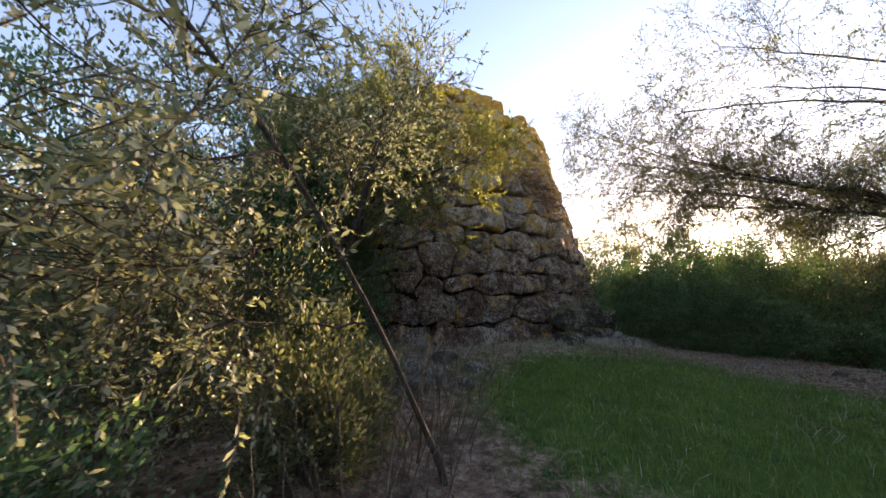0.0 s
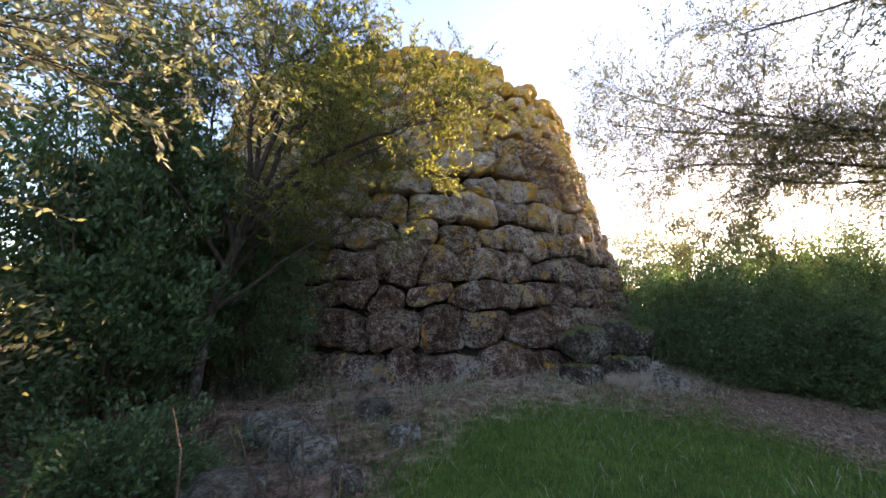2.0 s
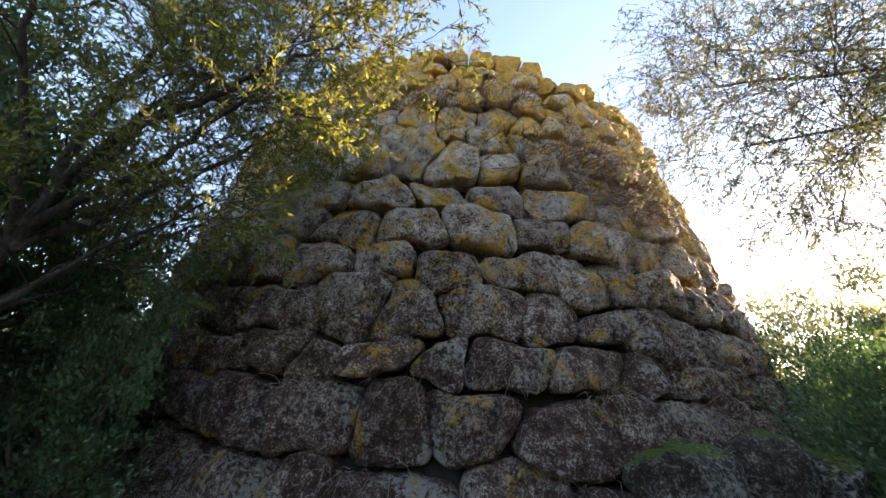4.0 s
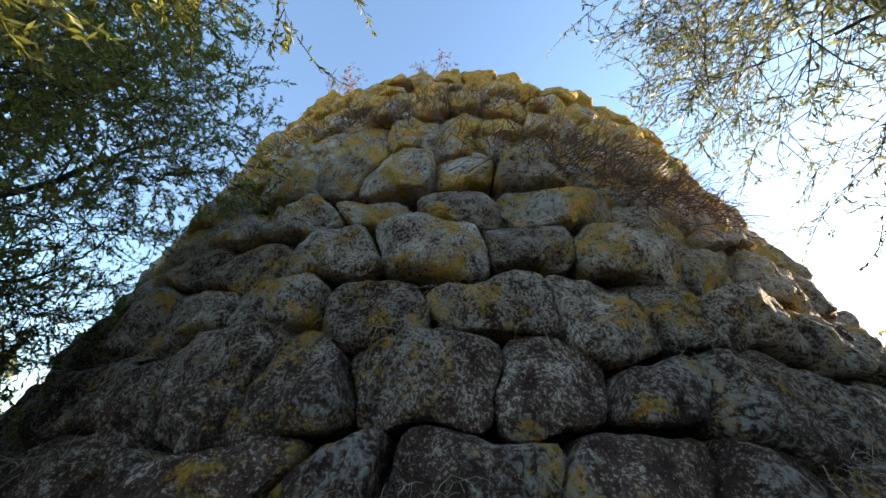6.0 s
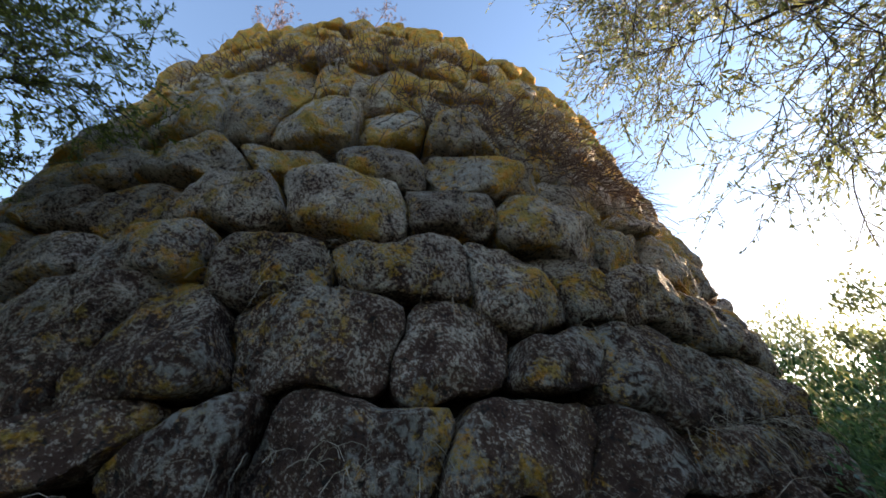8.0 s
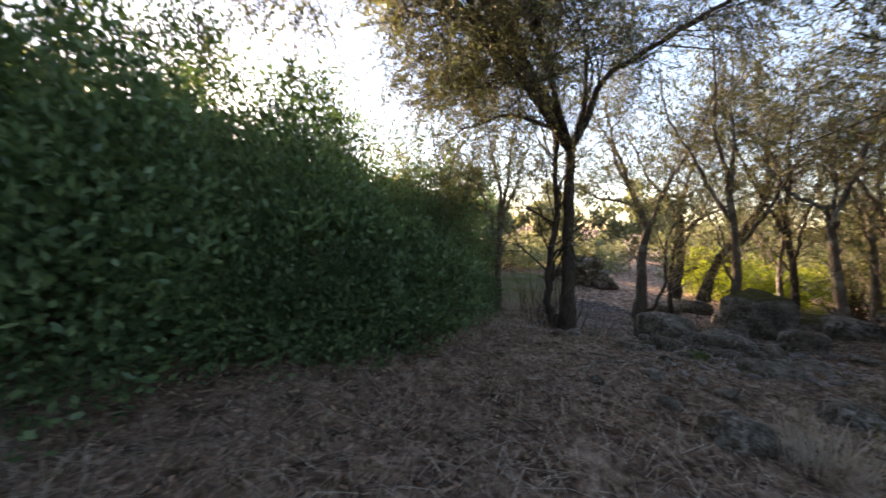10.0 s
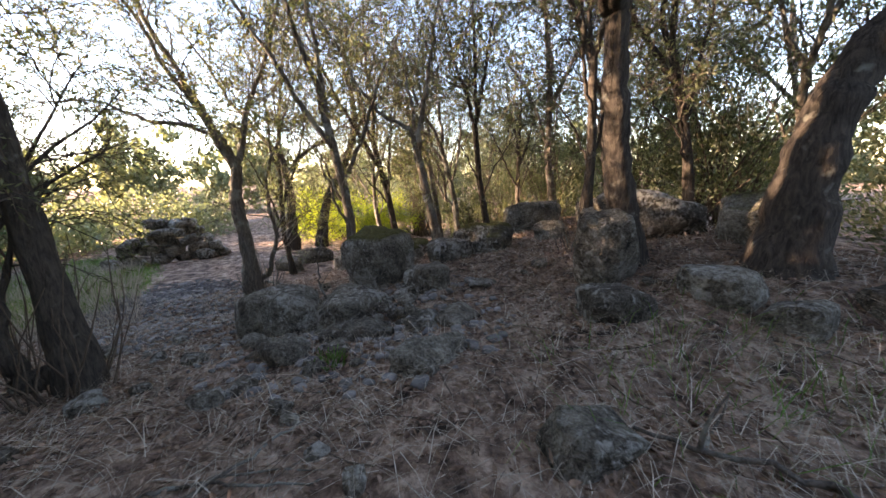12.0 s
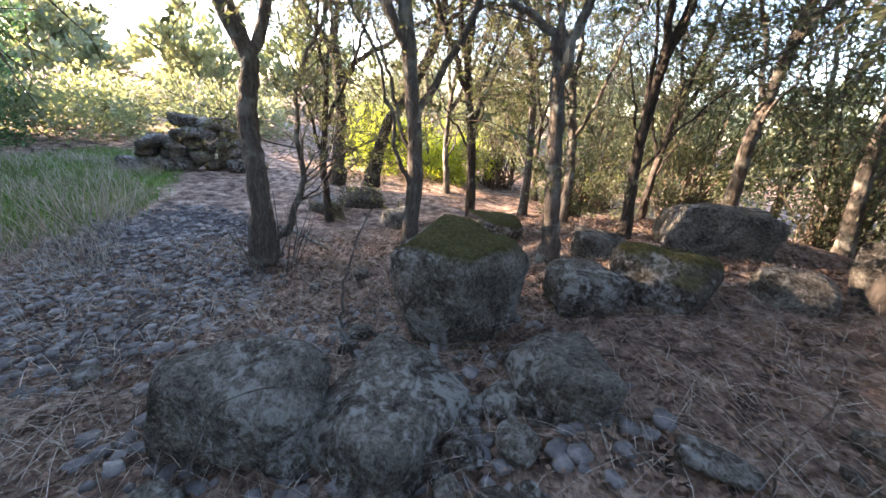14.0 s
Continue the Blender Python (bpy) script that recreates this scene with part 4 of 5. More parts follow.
# ---- boulders ----
BOULDERS = [
    ((8.97, 2.45), (0.46, 0.42, 0.85), 20, "upright lichen-spotted grey boulder beside the forked tree", None, 0.2),
    ((8.62, 3.02), (0.42, 0.36, 0.3), 60, "rounded smooth grey boulder half sunk in litter", None, 0.28),
    ((8.15, 2.5), (0.5, 0.36, 0.28), 10, "low grey boulder half sunk in litter", None, 0.3),
    ((7.75, 2.55), (0.34, 0.3, 0.24), 80, "small bluish-grey boulder in dry grass", None, 0.3),
    ((11.8, 3.1), (0.92, 0.8, 0.92), 35, "large mossy squarish boulder on bare soil", MOSSY_STONE, 0.12),
    ((11.35, 2.2), (0.56, 0.44, 0.44), 70, "pale rounded boulder beside a mossy one", None, 0.25),
    ((11.15, 1.65), (0.72, 0.55, 0.55), 15, "greenish rounded boulder beside a pale one", MOSSY_STONE, 0.25),
    ((11.5, 0.1), (0.95, 0.7, 0.65), 40, "big dark flat-topped boulder on the bank", None, 0.2),
    ((11.5, 4.5), (0.78, 0.66, 0.6), 80, "broad grey boulder with pale lichen on bare soil", None, 0.18),
    ((11.15, 3.85), (0.78, 0.66, 0.42), 120, "low broken boulder covered with litter", None, 0.34),
    ((10.85, 3.0), (0.56, 0.5, 0.44), 150, "pale lichen-crusted boulder in leaf litter", None, 0.3),
    ((12.4, 2.55), (0.6, 0.5, 0.45), 25, "mossy boulder behind a larger one", MOSSY_STONE, 0.25),
    ((12.75, 2.1), (0.7, 0.5, 0.5), 95, "dark mossy boulder in a rough row", MOSSY_STONE, 0.25),
    ((12.1, 1.2), (0.55, 0.5, 0.4), 5, "grey boulder in a rough row", None, 0.25),
    ((10.6, 0.9), (0.5, 0.42, 0.36), 130, "grey boulder half buried in the bank", None, 0.3),
    ((10.1, 0.2), (0.8, 0.6, 0.6), 50, "dark boulder on the bank under the trees", None, 0.25),
    ((9.6, 1.2), (0.7, 0.55, 0.5), 110, "dark boulder behind the forked tree", None, 0.25),
    ((7.1, 1.3), (0.6, 0.5, 0.42), 20, "shaded boulder beside the leaning tree", None, 0.28),
    ((7.3, 2.1), (0.45, 0.38, 0.3), 140, "small grey boulder at a tree foot", None, 0.28),
    ((9.2, 1.1), (0.95, 0.7, 0.6), 30, "big grey boulder on the bank behind the forked tree", None, 0.15),
    ((8.25, 1.15), (0.5, 0.45, 0.6), 75, "squarish mossy brown boulder on the bank", MOSSY_STONE, 0.15),
    ((7.55, 5.15), (0.42, 0.34, 0.22), 20, "pale grey stone in dry grass", None, 0.25),
    ((8.15, 4.2), (0.36, 0.3, 0.2), 60, "pale lichen-spotted stone in leaf litter", None, 0.25),
    ((9.3, 4.1), (0.5, 0.38, 0.22), 110, "flat dark stone sunk in leaf litter", None, 0.3),
    ((10.4, 4.0), (0.44, 0.34, 0.2), 140, "flat grey stone sunk in leaf litter", None, 0.25),
    ((10.35, 4.75), (0.4, 0.32, 0.24), 10, "dark flat-topped stone in leaf litter", None, 0.25),
    ((9.7, 3.5), (0.34, 0.26, 0.16), 95, "dark flat stone in leaf litter", None, 0.25),
    ((10.15, 2.75), (0.3, 0.18, 0.1), 35, "flat pinkish stone slab in leaf litter", None, 0.2),
    ((16.6, 2.9), (0.7, 0.5, 0.45), 30, "dark boulder at the edge of the meadow", None, 0.25),
    ((17.0, 2.2), (0.9, 0.6, 0.5), 75, "dark boulder at the foot of a crooked tree", None, 0.25),
    ((15.6, 1.9), (0.6, 0.5, 0.45), 15, "dark rounded boulder in the wood", None, 0.25),
    ((13.6, 1.3), (0.8, 0.6, 0.55), 65, "mossy boulder in the rough row", MOSSY_STONE, 0.25),
    ((4.85, 9.0), (0.34, 0.3, 0.4), 15, "small stone with an orange lichen patch", None, 0.2),
    ((4.75, 9.45), (0.5, 0.42, 0.45), 45, "pale grey stone in dry grass at the tower foot", None, 0.2),
    ((-0.8, 5.6), (0.6, 0.5, 0.42), 45, "grey fallen stone in the shade", None, 0.25),
    ((-1.9, 7.0), (0.7, 0.5, 0.45), 75, "grey fallen stone at the tower foot", None, 0.25),
    ((0.1, 6.3), (0.5, 0.4, 0.3), 110, "low fallen stone in grass", None, 0.28),
    ((0.6, 5.6), (0.34, 0.28, 0.22), 20, "small fallen stone in grass", None, 0.28),
    ((-0.5, 4.3), (0.55, 0.45, 0.36), 15, "dark fallen stone half buried under twigs", None, 0.25),
    ((-0.1, 5.0), (0.42, 0.36, 0.3), 70, "small dark fallen stone beside the grass", None, 0.25),
    ((0.3, 4.7), (0.3, 0.26, 0.2), 125, "small grey stone at the edge of the grass", None, 0.25),
    ((-0.4, 5.2), (0.5, 0.4, 0.34), 35, "rough grey fallen stone in the shade", None, 0.22),
    ((4.6, 7.9), (0.5, 0.4, 0.3), 160, "fallen stone at the edge of the clearing", None, 0.28),
]
for k, (at, size, turn, label, mat, sink) in enumerate(BOULDERS):
    boulder(at, size, turn, label, 400 + k, mat, sink + 0.06)


def drystone_wall():
    """The tumbled dark wall beyond the meadow."""
    rng = np.random.default_rng(12)
    wall = thing("tumbled_wall", (20.2, 5.2, gz(20.2, 5.2)), "tumbled dark dry-stone wall beyond the meadow", "wall")
    shapes = []
    for k in range(8):
        v, f = blob((1, 1, 1), 700 + k, 9, 12, 0.5, 0.15, 7, 7)
        me = mesh_of("stone", v, f, True)
        me.materials.append(FIELD_STONE)
        shapes.append(me)
    for row in range(5):
        x = -1.5 + 0.18 * row
        while x < 1.1 - 0.25 * row:
            w = rng.uniform(0.3, 0.6)
            ob = new("stone", shapes[int(rng.integers(8))])
            ob.parent = wall
            ob.matrix_local = pose(rng.normal(0, 0.08), x + w / 2, 0.12 + 0.24 * row, rng.normal(0, 8), rng.normal(0, 8), rng.normal(0, 20)) @ Matrix.Diagonal((0.45, w * 1.05, 0.29, 1))
            x += w


drystone_wall()


# ---- ground cover ----
def scatter(n, box, rng, keep):
    x, y = rng.uniform(box[0], box[1], n), rng.uniform(box[2], box[3], n)
    k = keep(x, y, rng.random(n))
    return x[k], y[k]


def blades(name, n, box, keep, length, width, material, label, seed, lean=0.5, category="grass"):
    rng = np.random.default_rng(seed)
    x, y = scatter(n, box, rng, keep)
    z = height(x, y) - 0.005
    n = len(x)
    L = length * rng.uniform(0.4, 1.4, n)
    a = rng.uniform(0, 2 * np.pi, n)
    t = rng.normal(0, lean, (n, 2))
    base = np.stack([x, y, z], 1)
    side = np.stack([np.cos(a), np.sin(a), np.zeros(n)], 1) * width * 0.5
    mid = base + np.stack([t[:, 0] * L * 0.35, t[:, 1] * L * 0.35, L * 0.55], 1)
    tip = base + np.stack([t[:, 0] * L, t[:, 1] * L, L * np.clip(1 - 0.3 * np.hypot(t[:, 0], t[:, 1]), 0.15, 1)], 1)
    v = np.stack([base - side, base + side, mid + side * 0.7, mid - side * 0.7, tip], 1).reshape(-1, 3)
    k = np.arange(n)[:, None] * 5
    ob = part(name, v, [k + np.array([[0, 1, 2, 3]]), k + np.array([[3, 2, 4]])], material)
    return tagged(ob, label, category, kind="stuff")


def in_clearing(x, y, r):
    d = np.hypot((x - 3.0) / 2.9, (y - 3.9) / 3.4) + 0.16 * wobble(x, y, 2.0)
    return r > smooth_step((d - 0.7) / 0.4)


def off_clearing(x, y, r):
    d = np.hypot((x - 3.0) / 2.9, (y - 3.9) / 3.4)
    t = np.hypot(x - AXIS[0], y - AXIS[1])
    return (d > 0.85) & (t > 7.7) & (r < 0.35 + 0.65 * (wobble(x, y, 1.4, 2.0) + 1) / 2)


blades("grass", 75000, (-0.5, 6.2, 0.2, 7.6), in_clearing, 0.075, 0.006, GRASS_BLADE, "short green grass in the clearing", 61)
blades("dry_grass", 9000, (-0.5, 6.5, 0.2, 8.2), lambda x, y, r: r < 0.6 * (wobble(x, y, 1.2, 5.0) + 1) / 2, 0.13, 0.004, STRAW, "dry straw scattered in the grass", 62, 0.9)
blades("straw_tuft", 26000, (5.6, 9.2, 2.2, 5.2), lambda x, y, r: r < np.exp(-((x - 7.4) ** 2 + (y - 3.2) ** 2) / 0.6) * 0.22, 0.13, 0.004, STRAW, "yellowed long grass beside the boulders", 63, 0.9)
blades("green_tuft", 1600, (6.2, 9.2, 2.2, 5.2), lambda x, y, r: r < np.exp(-((x - 7.7) ** 2 + (y - 3.3) ** 2) / 0.5), 0.2, 0.005, GRASS_BLADE, "green blades among yellowed grass", 64, 0.7)
blades("tower_foot_grass", 60000, (-4.0, 6.0, 4.6, 10.5), lambda x, y, r: (np.hypot(x - AXIS[0], y - AXIS[1]) > 7.55) & (r < 0.45 * np.exp(-((np.hypot(x - AXIS[0], y - AXIS[1]) - 8.2) / 0.9) ** 2) * (wobble(x, y, 1.8, 3.0) + 1.1)), 0.16, 0.004, STRAW, "dry grey grass along the foot of the tower", 68, 0.9)
blades("tower_foot_green", 26000, (-1.0, 5.0, 5.0, 8.6), lambda x, y, r: (np.hypot(x - AXIS[0], y - AXIS[1]) > 7.6) & (r < 0.4 * (wobble(x, y, 1.5, 7.0) + 0.6)), 0.1, 0.006, GRASS_BLADE, "patchy green grass at the tower foot", 69, 0.6)
blades("plinth_straw", 30000, (3.6, 7.2, 7.2, 10.0), lambda x, y, r: (np.hypot(x - AXIS[0], y - AXIS[1]) > 7.7) & (r < 0.75 * np.exp(-((np.hypot(x - AXIS[0], y - AXIS[1]) - 8.3) / 0.7) ** 2) * (wobble(x, y, 2.2, 1.0) + 1.0)), 0.22, 0.004, STRAW, "dead brown grass and stalks below the mossy plinth", 70, 1.1)
blades("meadow_straw", 14000, (14.5, 21.0, 5.8, 9.4), lambda x, y, r: r < 0.5 * (wobble(x, y, 1.3, 4.0) + 1.1), 0.3, 0.006, STRAW, "tall pale dry grass at the edge of the meadow", 74, 0.6)
blades("meadow_grass", 30000, (15.0, 22.5, 5.0, 9.2), lambda x, y, r: np.hypot((x - 19) / 3.4, (y - 7.2) / 1.7) < 0.7 + 0.4 * r, 0.12, 0.012, GRASS_BLADE, "bright green meadow grass", 65, 0.6)
blades("litter_straw", 42000, (3.6, 15.5, 0.2, 9.0), off_clearing, 0.11, 0.0042, STRAW, "dry stalks and pale straw in the leaf litter", 66, 2.6, "litter")


def litter():
    """Fallen leaves lying on the soil of the wood."""
    rng = np.random.default_rng(67)
    x, y = scatter(150000, (3.2, 15.5, -1.0, 9.2), rng, off_clearing)
    x2, y2 = scatter(16000, (-4.0, 2.0, -0.5, 7.5), rng, off_clearing)
    x, y = np.concatenate([x, x2]), np.concatenate([y, y2])
    n = len(x)
    p = np.stack([x, y, height(x, y) + rng.uniform(0.004, 0.02, n)], 1)
    a = rng.uniform(0, 2 * np.pi, n)
    h = np.stack([np.cos(a), np.sin(a), rng.normal(0, 0.25, n)], 1)
    v, f = leaves_at(p, h, 0.058, 0.024, 0.14, rng)
    v[:, 2] = np.maximum(v[:, 2], height(v[:, 0], v[:, 1]) + 0.003)
    tagged(part("leaf_litter", v, f, DEAD_LEAF), "brown fallen leaves covering the woodland floor", "litter", kind="stuff")
    wood = []
    for _ in range(900):
        px, py = rng.uniform(3.5, 15), rng.uniform(0, 9)
        if math.hypot(px - AXIS[0], py - AXIS[1]) < 7.8:
            continue
        a = rng.uniform(0, 6.3)
        ln = bend_line((px, py, 0), (math.cos(a), math.sin(a), 0), rng.uniform(0.15, 0.6), 4, rng, 0.2)
        ln[:, 2] = height(ln[:, 0], ln[:, 1]) + 0.012
        r = rng.uniform(0.002, 0.007)
        wood.append(tube(ln, np.linspace(r, r * 0.5, 5), 4))
    v, f = gather(wood)
    tagged(part("fallen_twigs", v, f, TWIG), "thin fallen twigs on the leaf litter", "litter", kind="stuff")


litter()


def pebbles(name, n, cx, cy, rx, ry, size, label, seed, material):
    rng = np.random.default_rng(seed)
    vs, f4, f3, m = [], [], [], 0
    base = [blob((1, 1, 1), 800 + k, 5, 7, 0.6, 0.2, 4, 5) for k in range(10)]
    for _ in range(n):
        a, r = rng.uniform(0, 6.28), rng.uniform(0, 1) ** 0.6
        x, y = cx + rx * r * math.cos(a), cy + ry * r * math.sin(a)
        v, f = base[int(rng.integers(10))]
        s = size * rng.uniform(0.4, 1.6)
        q = v * np.array([s * rng.uniform(0.7, 1.4), s * rng.uniform(0.7, 1.4), s * 0.6])
        t = rng.uniform(0, 6.28)
        q = q @ np.array([[math.cos(t), math.sin(t), 0], [-math.sin(t), math.cos(t), 0], [0, 0, 1]])
        vs.append(q + np.array([x, y, gz(x, y) + s * 0.12]))
        f4.append(f[0] + m)
        f3.append(f[1] + m)
        m += len(v)
    ob = part(name, np.concatenate(vs), [np.concatenate(f4), np.concatenate(f3)], material, smooth=False)
    tagged(ob, label, "gravel", kind="stuff")


PEBBLE = plain_material("pebble", (0.08, 0.075, 0.073), (0.28, 0.26, 0.24), 9)
pebbles("gravel", 1700, 14.8, 5.3, 2.5, 1.35, 0.055, "dark angular gravel on the path to the meadow", 71, PEBBLE)
pebbles("rubble", 700, 10.9, 4.0, 1.9, 1.4, 0.06, "small grey stones strewn in the litter", 72, PEBBLE)


def loose_stones():
    rng = np.random.default_rng(73)
    shapes = []
    for k in range(14):
        v, f = blob((1, 1, 1), 840 + k, 8, 11, 0.6, 0.15, 5, 7)
        me = mesh_of("loose_stone", v, f, True)
        me.materials.append(FIELD_STONE)
        shapes.append(me)
    for k in range(120):
        if k < 70:
            x, y = rng.normal(10.75, 0.55), rng.normal(4.1, 0.5)
        else:
            x, y = rng.uniform(5.5, 13.5), rng.uniform(1.8, 6.5)
        if math.hypot(x - AXIS[0], y - AXIS[1]) < 8.2:
            continue
        s = rng.uniform(0.07, 0.19)
        ob = new("loose_stone", shapes[k % 14])
        ob.matrix_world = pose(x, y, gz(x, y) + s * 0.26, rng.normal(0, 12), rng.normal(0, 12), rng.uniform(0, 360)) @ Matrix.Diagonal((s * 1.2, s, s * 0.65, 1))
        tagged(ob, "loose grey stone lying in leaf litter", "stone", "loose stones")


loose_stones()


# ---- dry growth on the tower and deadwood ----
def on_tower(az, z, out=0.0):
    r = float(tower_radius(z, az)) + out
    return np.array([AXIS[0] + r * math.sin(radians(az)), AXIS[1] - r * math.cos(radians(az)), z])


def outward(az):
    return np.array([math.sin(radians(az)), -math.cos(radians(az)), 0.0])


def tangle(name, az, z, size, n, thick, material, label, category, seed, droop=-0.35, start_up=0.2, reach=1.0, group=""):
    """A tuft of thin stems rooted in a joint of the wall."""
    rng = np.random.default_rng(seed)
    o = on_tower(az, z, -0.06)
    root = thing(name, o, label, category, group)
    pieces = []
    for _ in range(n):
        a = az + math.degrees(rng.normal(0, size[0] / 7))
        p = on_tower(a, z + rng.normal(0, size[1] * 0.35), 0.0)
        d = outward(a) * rng.uniform(0.2, 1.0) + np.array([rng.normal(0, 0.5), rng.normal(0, 0.5), start_up + rng.normal(0, 0.4)])
        ln = bend_line(p, d, reach * rng.uniform(0.35, 1.1), 5, rng, 0.22, droop)
        pieces.append(tube(ln, np.linspace(thick, thick * 0.4, 6), 3))
    v, f = gather(pieces)
    part("stemwork", v - o, f, material, root)["kind"] = "stuff"
    return root


DRY_STEM = plain_material("dry_stem", (0.10, 0.06, 0.045), (0.26, 0.16, 0.12), 10)
tangle("dead_creeper", 38, 5.3, (1.1, 0.7), 460, 0.006, DRY_STEM, "reddish-brown dead creeper clinging to the tower", "dead plant", 301, -0.12, 0.3, 0.5)
tangle("dead_creeper", 43, 4.7, (0.7, 0.6), 220, 0.006, DRY_STEM, "brown dead creeper trailing down the tower", "dead plant", 302, -0.2, 0.1, 0.5)
tangle("dead_creeper", 12, 6.3, (1.1, 0.4), 340, 0.006, DRY_STEM, "grey-brown dead weeds in a high joint of the tower", "dead plant", 303, -0.1, 0.4, 0.4)
tangle("dead_creeper", 25, 6.6, (0.6, 0.35), 200, 0.006, DRY_STEM, "grey-brown dead weeds in a high joint of the tower", "dead plant", 304, -0.1, 0.4, 0.35)
TUFTS = [(22, 3.05, 46), (10, 2.75, 30), (4, 2.7, 34), (20, 2.8, 16), (44, 2.1, 44), (41, 1.6, 40), (46, 1.5, 36), (24, 1.9, 26), (15, 1.7, 22), (6, 1.6, 26), (0, 2.0, 26), (34, 1.7, 22), (27, 3.6, 14), (50, 2.2, 30), (36, 2.8, 14),
         (49, 1.0, 30), (54, 1.6, 30), (29, 0.9, 20), (13, 0.9, 22), (2, 0.9, 22), (45, 3.6, 24), (48, 4.2, 30), (44, 5.9, 40), (40, 6.6, 30)]
for k, (az, z, n) in enumerate(TUFTS):
    tangle("dry_grass_tuft", az, z, (0.3, 0.08), n, 0.0028, STRAW, "pale dry grass hanging from a joint of the tower", "dry grass", 320 + k, -0.42, 0.35, 0.42, "dry tufts on the tower")


def umbel(az, z, n, tall, seed):
    """A dead umbellifer standing on the wall head."""
    rng = np.random.default_rng(seed)
    o = on_tower(az, z, -0.25)
    root = thing("dry_weed", o, "dead dry umbel weed on the tower rim", "dead plant", "dry weeds on the rim")
    for _ in range(n):
        pieces = []
        ln = bend_line(o + rng.normal(0, 0.06, 3) * np.array([1, 1, 0]), (rng.normal(0, 0.35), rng.normal(0, 0.25), 1), tall * rng.uniform(0.6, 1.1), 6, rng, 0.08, 0.03)
        pieces.append(tube(ln, np.linspace(0.008, 0.004, 7), 4))
        for f in (0.55, 0.75, 1.0):
            p, d = along(ln, f)
            for _ in range(5):
                sp = bend_line(p, d / np.linalg.norm(d) + rng.normal(0, 0.5, 3), 0.17 * rng.uniform(0.6, 1.2), 2, rng, 0.1)
                pieces.append(tube(sp, [0.003, 0.002, 0.0015], 3))
                for _ in range(4):
                    s2 = bend_line(sp[-1], rng.normal(0, 1, 3) + np.array([0, 0, 0.6]), 0.045, 1, rng, 0.0)
                    pieces.append(tube(s2, [0.0015, 0.007], 3))
        v, f = gather(pieces)
        part("stalk", v - o, f, DRY_STEM, root)


umbel(19, 8.1, 5, 0.75, 341)
umbel(-1, 8.1, 6, 0.8, 342)
umbel(2, 7.95, 3, 0.5, 343)


def stick(name, points, r, label, category="branch", material=None, seed=0, forks=0):
    rng = np.random.default_rng(seed)
    P = np.asarray(points, float)
    f = np.linspace(0, len(P) - 1, 5 * len(P))
    ln = np.stack([np.interp(f, np.arange(len(P)), P[:, k]) for k in range(3)], 1)
    for _ in range(3):
        ln[1:-1] = (ln[:-2] + 2 * ln[1:-1] + ln[2:]) / 4
    ln += rng.normal(0, r * 0.5, ln.shape)
    root = thing(name, P[0], label, category)
    v, q = tube(ln, np.linspace(r, r * 0.35, len(ln)), 7)
    part("stem", v - P[0], q, material or BARK_PALE, root, smooth=True)
    for _ in range(forks):
        p, d = along(ln, rng.uniform(0.3, 0.9))
        sub = bend_line(p, d / np.linalg.norm(d) + rng.normal(0, 0.6, 3), rng.uniform(0.2, 0.5), 4, rng, 0.15)
        v, q = tube(sub, np.linspace(r * 0.5, r * 0.15, 5), 5)
        part("side_branch", v - P[0], q, material or BARK_PALE, root, smooth=True)
    return root


def lying(x0, y0, x1, y1, bow=0.15, lift=0.02):
    xs, ys = np.linspace(x0, x1, 5), np.linspace(y0, y1, 5)
    nx, ny = -(y1 - y0), x1 - x0
    L = math.hypot(nx, ny) + 1e-6
    b = bow * np.sin(np.linspace(0, math.pi, 5) * 1.5)
    xs, ys = xs + b * nx / L, ys + b * ny / L
    return np.stack([xs, ys, height(xs, ys) + lift], 1)


stick("bent_sapling", [(11.72, 3.85, gz(11.72, 3.85)), (11.78, 3.95, -0.1), (11.85, 3.9, 0.25), (12.0, 3.7, 0.6)], 0.014, "pale bare bent sapling beside the mossy boulder", "sapling", seed=1, forks=1)
stick("fallen_branch", lying(13.2, 5.3, 12.4, 4.7, 0.1), 0.016, "pale crooked fallen branch on dark gravel", seed=2, forks=1)
stick("fallen_branch", lying(13.9, 5.9, 13.2, 5.6, 0.08), 0.014, "pale short fallen branch on dark gravel", seed=3)
stick("fallen_branch", lying(15.8, 3.9, 14.7, 3.3, 0.06, 0.04), 0.03, "pale log lying by the meadow", seed=4)
stick("fallen_branch", lying(6.7, 3.1, 7.9, 4.2, 0.2, 0.05), 0.022, "long grey fallen branch in dry grass", seed=5, forks=4)
stick("fallen_branch", lying(8.6, 6.0, 9.4, 5.0, 0.1), 0.014, "thin grey fallen stick on leaf litter", seed=6, forks=1)
stick("fallen_branch", lying(9.3, 5.9, 8.9, 5.0, 0.1), 0.012, "thin grey fallen stick on leaf litter", seed=7)
stick("fallen_branch", lying(10.9, 3.4, 10.2, 2.8, 0.1), 0.01, "thin fallen twig among small stones", seed=8)
stick("fallen_branch", lying(4.9, 8.7, 5.6, 9.1, 0.1), 0.012, "thin fallen branch under the mastic shrub", seed=9, forks=2)


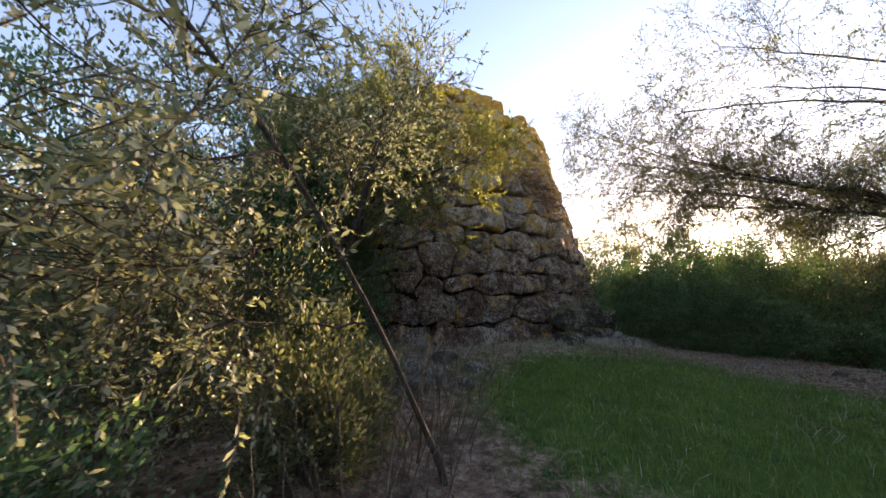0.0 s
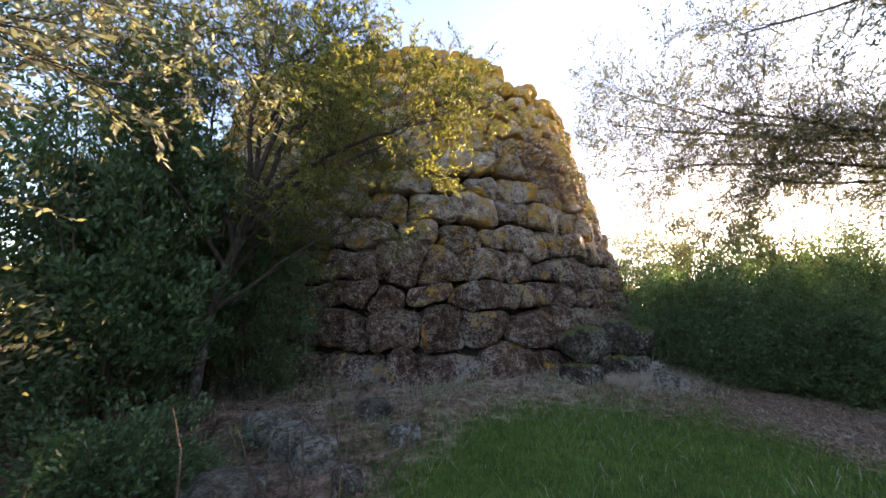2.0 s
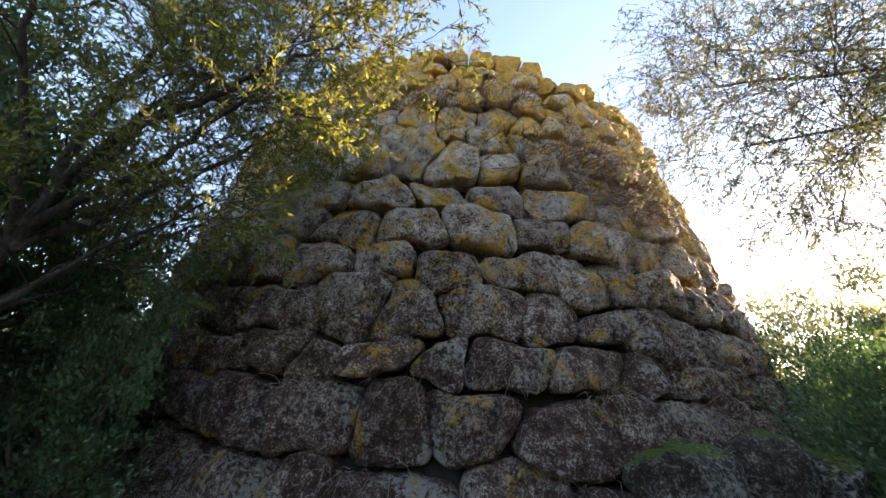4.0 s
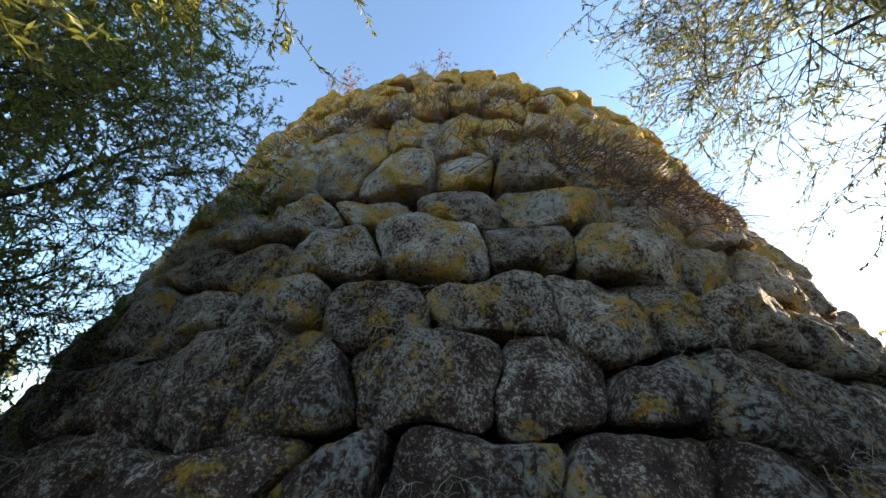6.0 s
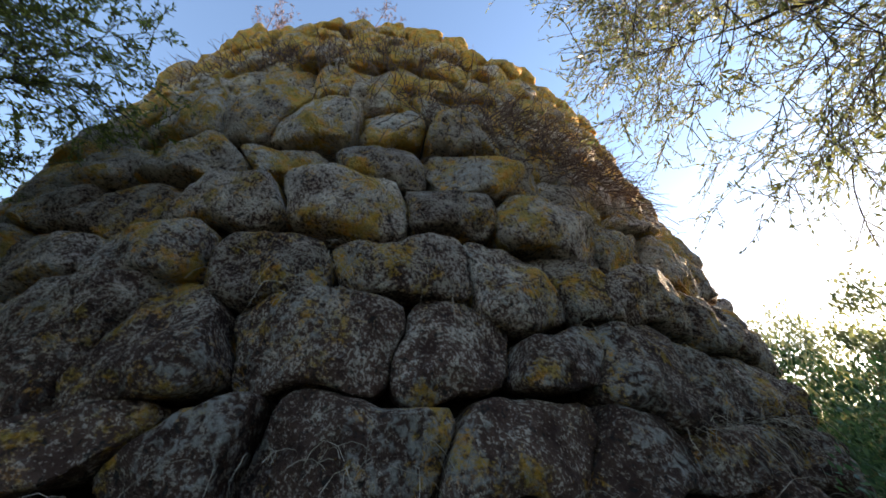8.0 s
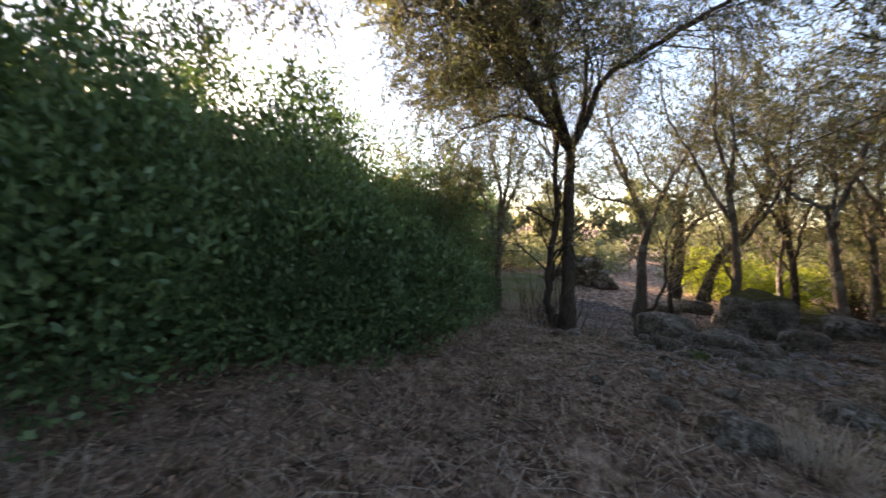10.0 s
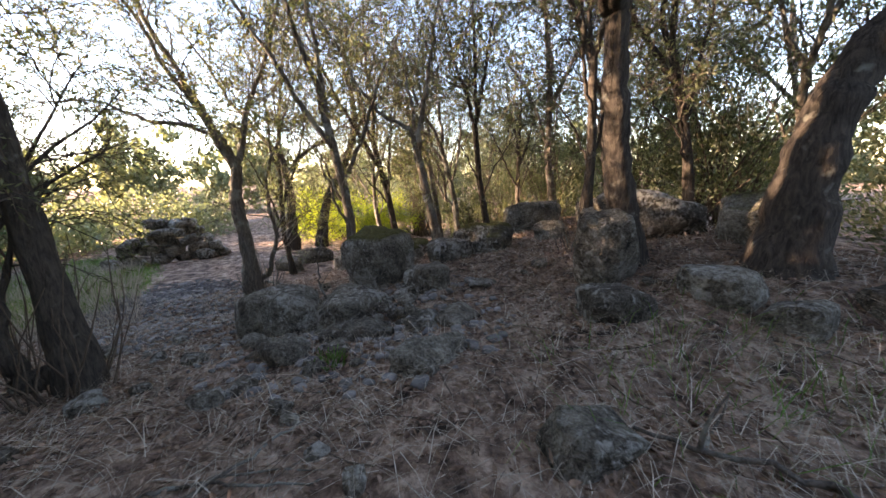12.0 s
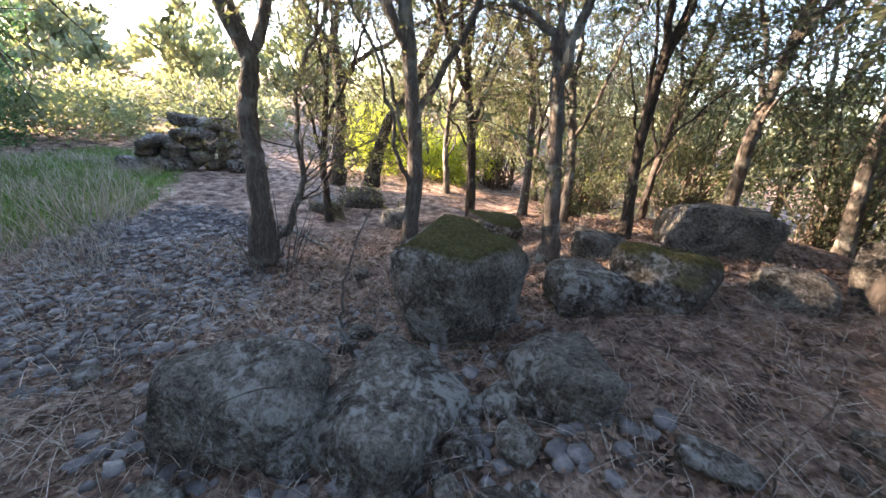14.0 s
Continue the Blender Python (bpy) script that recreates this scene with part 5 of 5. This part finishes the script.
def shoots(x, y, n, tall, spread, label, seed, material, thin=1.0):
    rng = np.random.default_rng(seed)
    root = thing("basal_shoots", (x, y, gz(x, y)), label, "shoots")
    for _ in range(n):
        a = rng.uniform(0, 6.28)
        p = np.array([math.cos(a), math.sin(a), 0]) * spread * rng.uniform(0.2, 1) + np.array([0, 0, -0.02])
        ln = bend_line(p, (math.cos(a) * 0.35, math.sin(a) * 0.35, 1), tall * rng.uniform(0.5, 1.2), 5, rng, 0.14)
        r = rng.uniform(0.005, 0.013) * thin
        v, q = tube(ln, np.linspace(r, r * 0.3, 6), 4)
        part("shoot", v, q, material, root)


shoots(11.3, 6.15, 34, 1.1, 0.35, "thin upright shoots round the foot of a tree", 361, TWIG)
shoots(12.6, 6.6, 14, 1.6, 0.3, "thin bare stems growing beside the twin-trunked tree", 362, TWIG)
shoots(14.2, 4.1, 16, 0.9, 0.3, "thin grey shoots at the foot of the gnarled tree", 363, BARK_PALE)
shoots(9.75, 1.75, 9, 0.8, 0.12, "pale dead shoots beside the upright boulder", 364, BARK_PALE)
shoots(16.6, 6.4, 40, 0.7, 0.6, "pale dry stalks at the edge of the meadow", 365, STRAW)
shoots(-0.3, 3.0, 24, 0.9, 0.5, "thin bare twigs under the leaning evergreen", 366, TWIG)
shoots(0.3, 4.3, 16, 0.7, 0.5, "thin bare twigs at the edge of the grass", 367, TWIG)

shoots(4.55, 8.55, 26, 0.55, 0.4, "dry bare stalks leaning against the plinth stones", 368, STRAW, 0.5)
shoots(5.05, 9.15, 30, 0.6, 0.4, "tangled bare brown stems between tower and shrub", 369, TWIG, 0.5)
shoots(5.3, 8.3, 22, 0.4, 0.5, "thin bare brown stems on the litter", 370, TWIG, 0.5)
shoots(-0.75, 2.0, 30, 1.1, 0.7, "pale bare arching twigs under the leaning evergreen", 374, BARK_PALE, 0.6)
shoots(-0.25, 2.55, 16, 0.8, 0.4, "pale bare twigs beside the leaning stem", 375, BARK_PALE, 0.6)
# mossed stones of the plinth
boulder((4.3, 9.3, 1.08), (0.85, 0.6, 0.7), 48, "dark plinth stone topped with bright green moss", 451, GREEN_STONE)
boulder((3.45, 8.68, 0.98), (0.95, 0.6, 0.75), 38, "dark plinth stone topped with bright green moss", 452, GREEN_STONE)
boulder((4.15, 8.75, 0.45), (0.9, 0.7, 0.7), 45, "mossy foundation stone at the tower foot", 453, GREEN_STONE)
boulder((3.3, 8.2, 0.4), (0.8, 0.6, 0.65), 30, "mossy foundation stone at the tower foot", 454, GREEN_STONE)
boulder((4.95, 9.7, 1.0), (0.6, 0.5, 0.6), 55, "mossy plinth stone beside the mastic shrub", 455, GREEN_STONE)


# dry tussock and small green tufts
shoots(7.35, 4.8, 130, 0.34, 0.2, "pale bleached dry grass tussock", 371, STRAW, 0.35)
shoots(10.95, 3.72, 60, 0.13, 0.12, "small tuft of fresh green grass among stones", 372, GRASS_BLADE)
shoots(9.9, 4.55, 40, 0.12, 0.1, "small tuft of fresh green grass in leaf litter", 373, GRASS_BLADE)
stick("curved_twig", [(11.15, 4.75, gz(11.15, 4.75) + 0.05), (11.2, 4.6, 0.06), (11.2, 4.35, 0.06), (11.15, 4.15, -0.1)], 0.006, "thin pale curved twig over a boulder", "twig", seed=11)
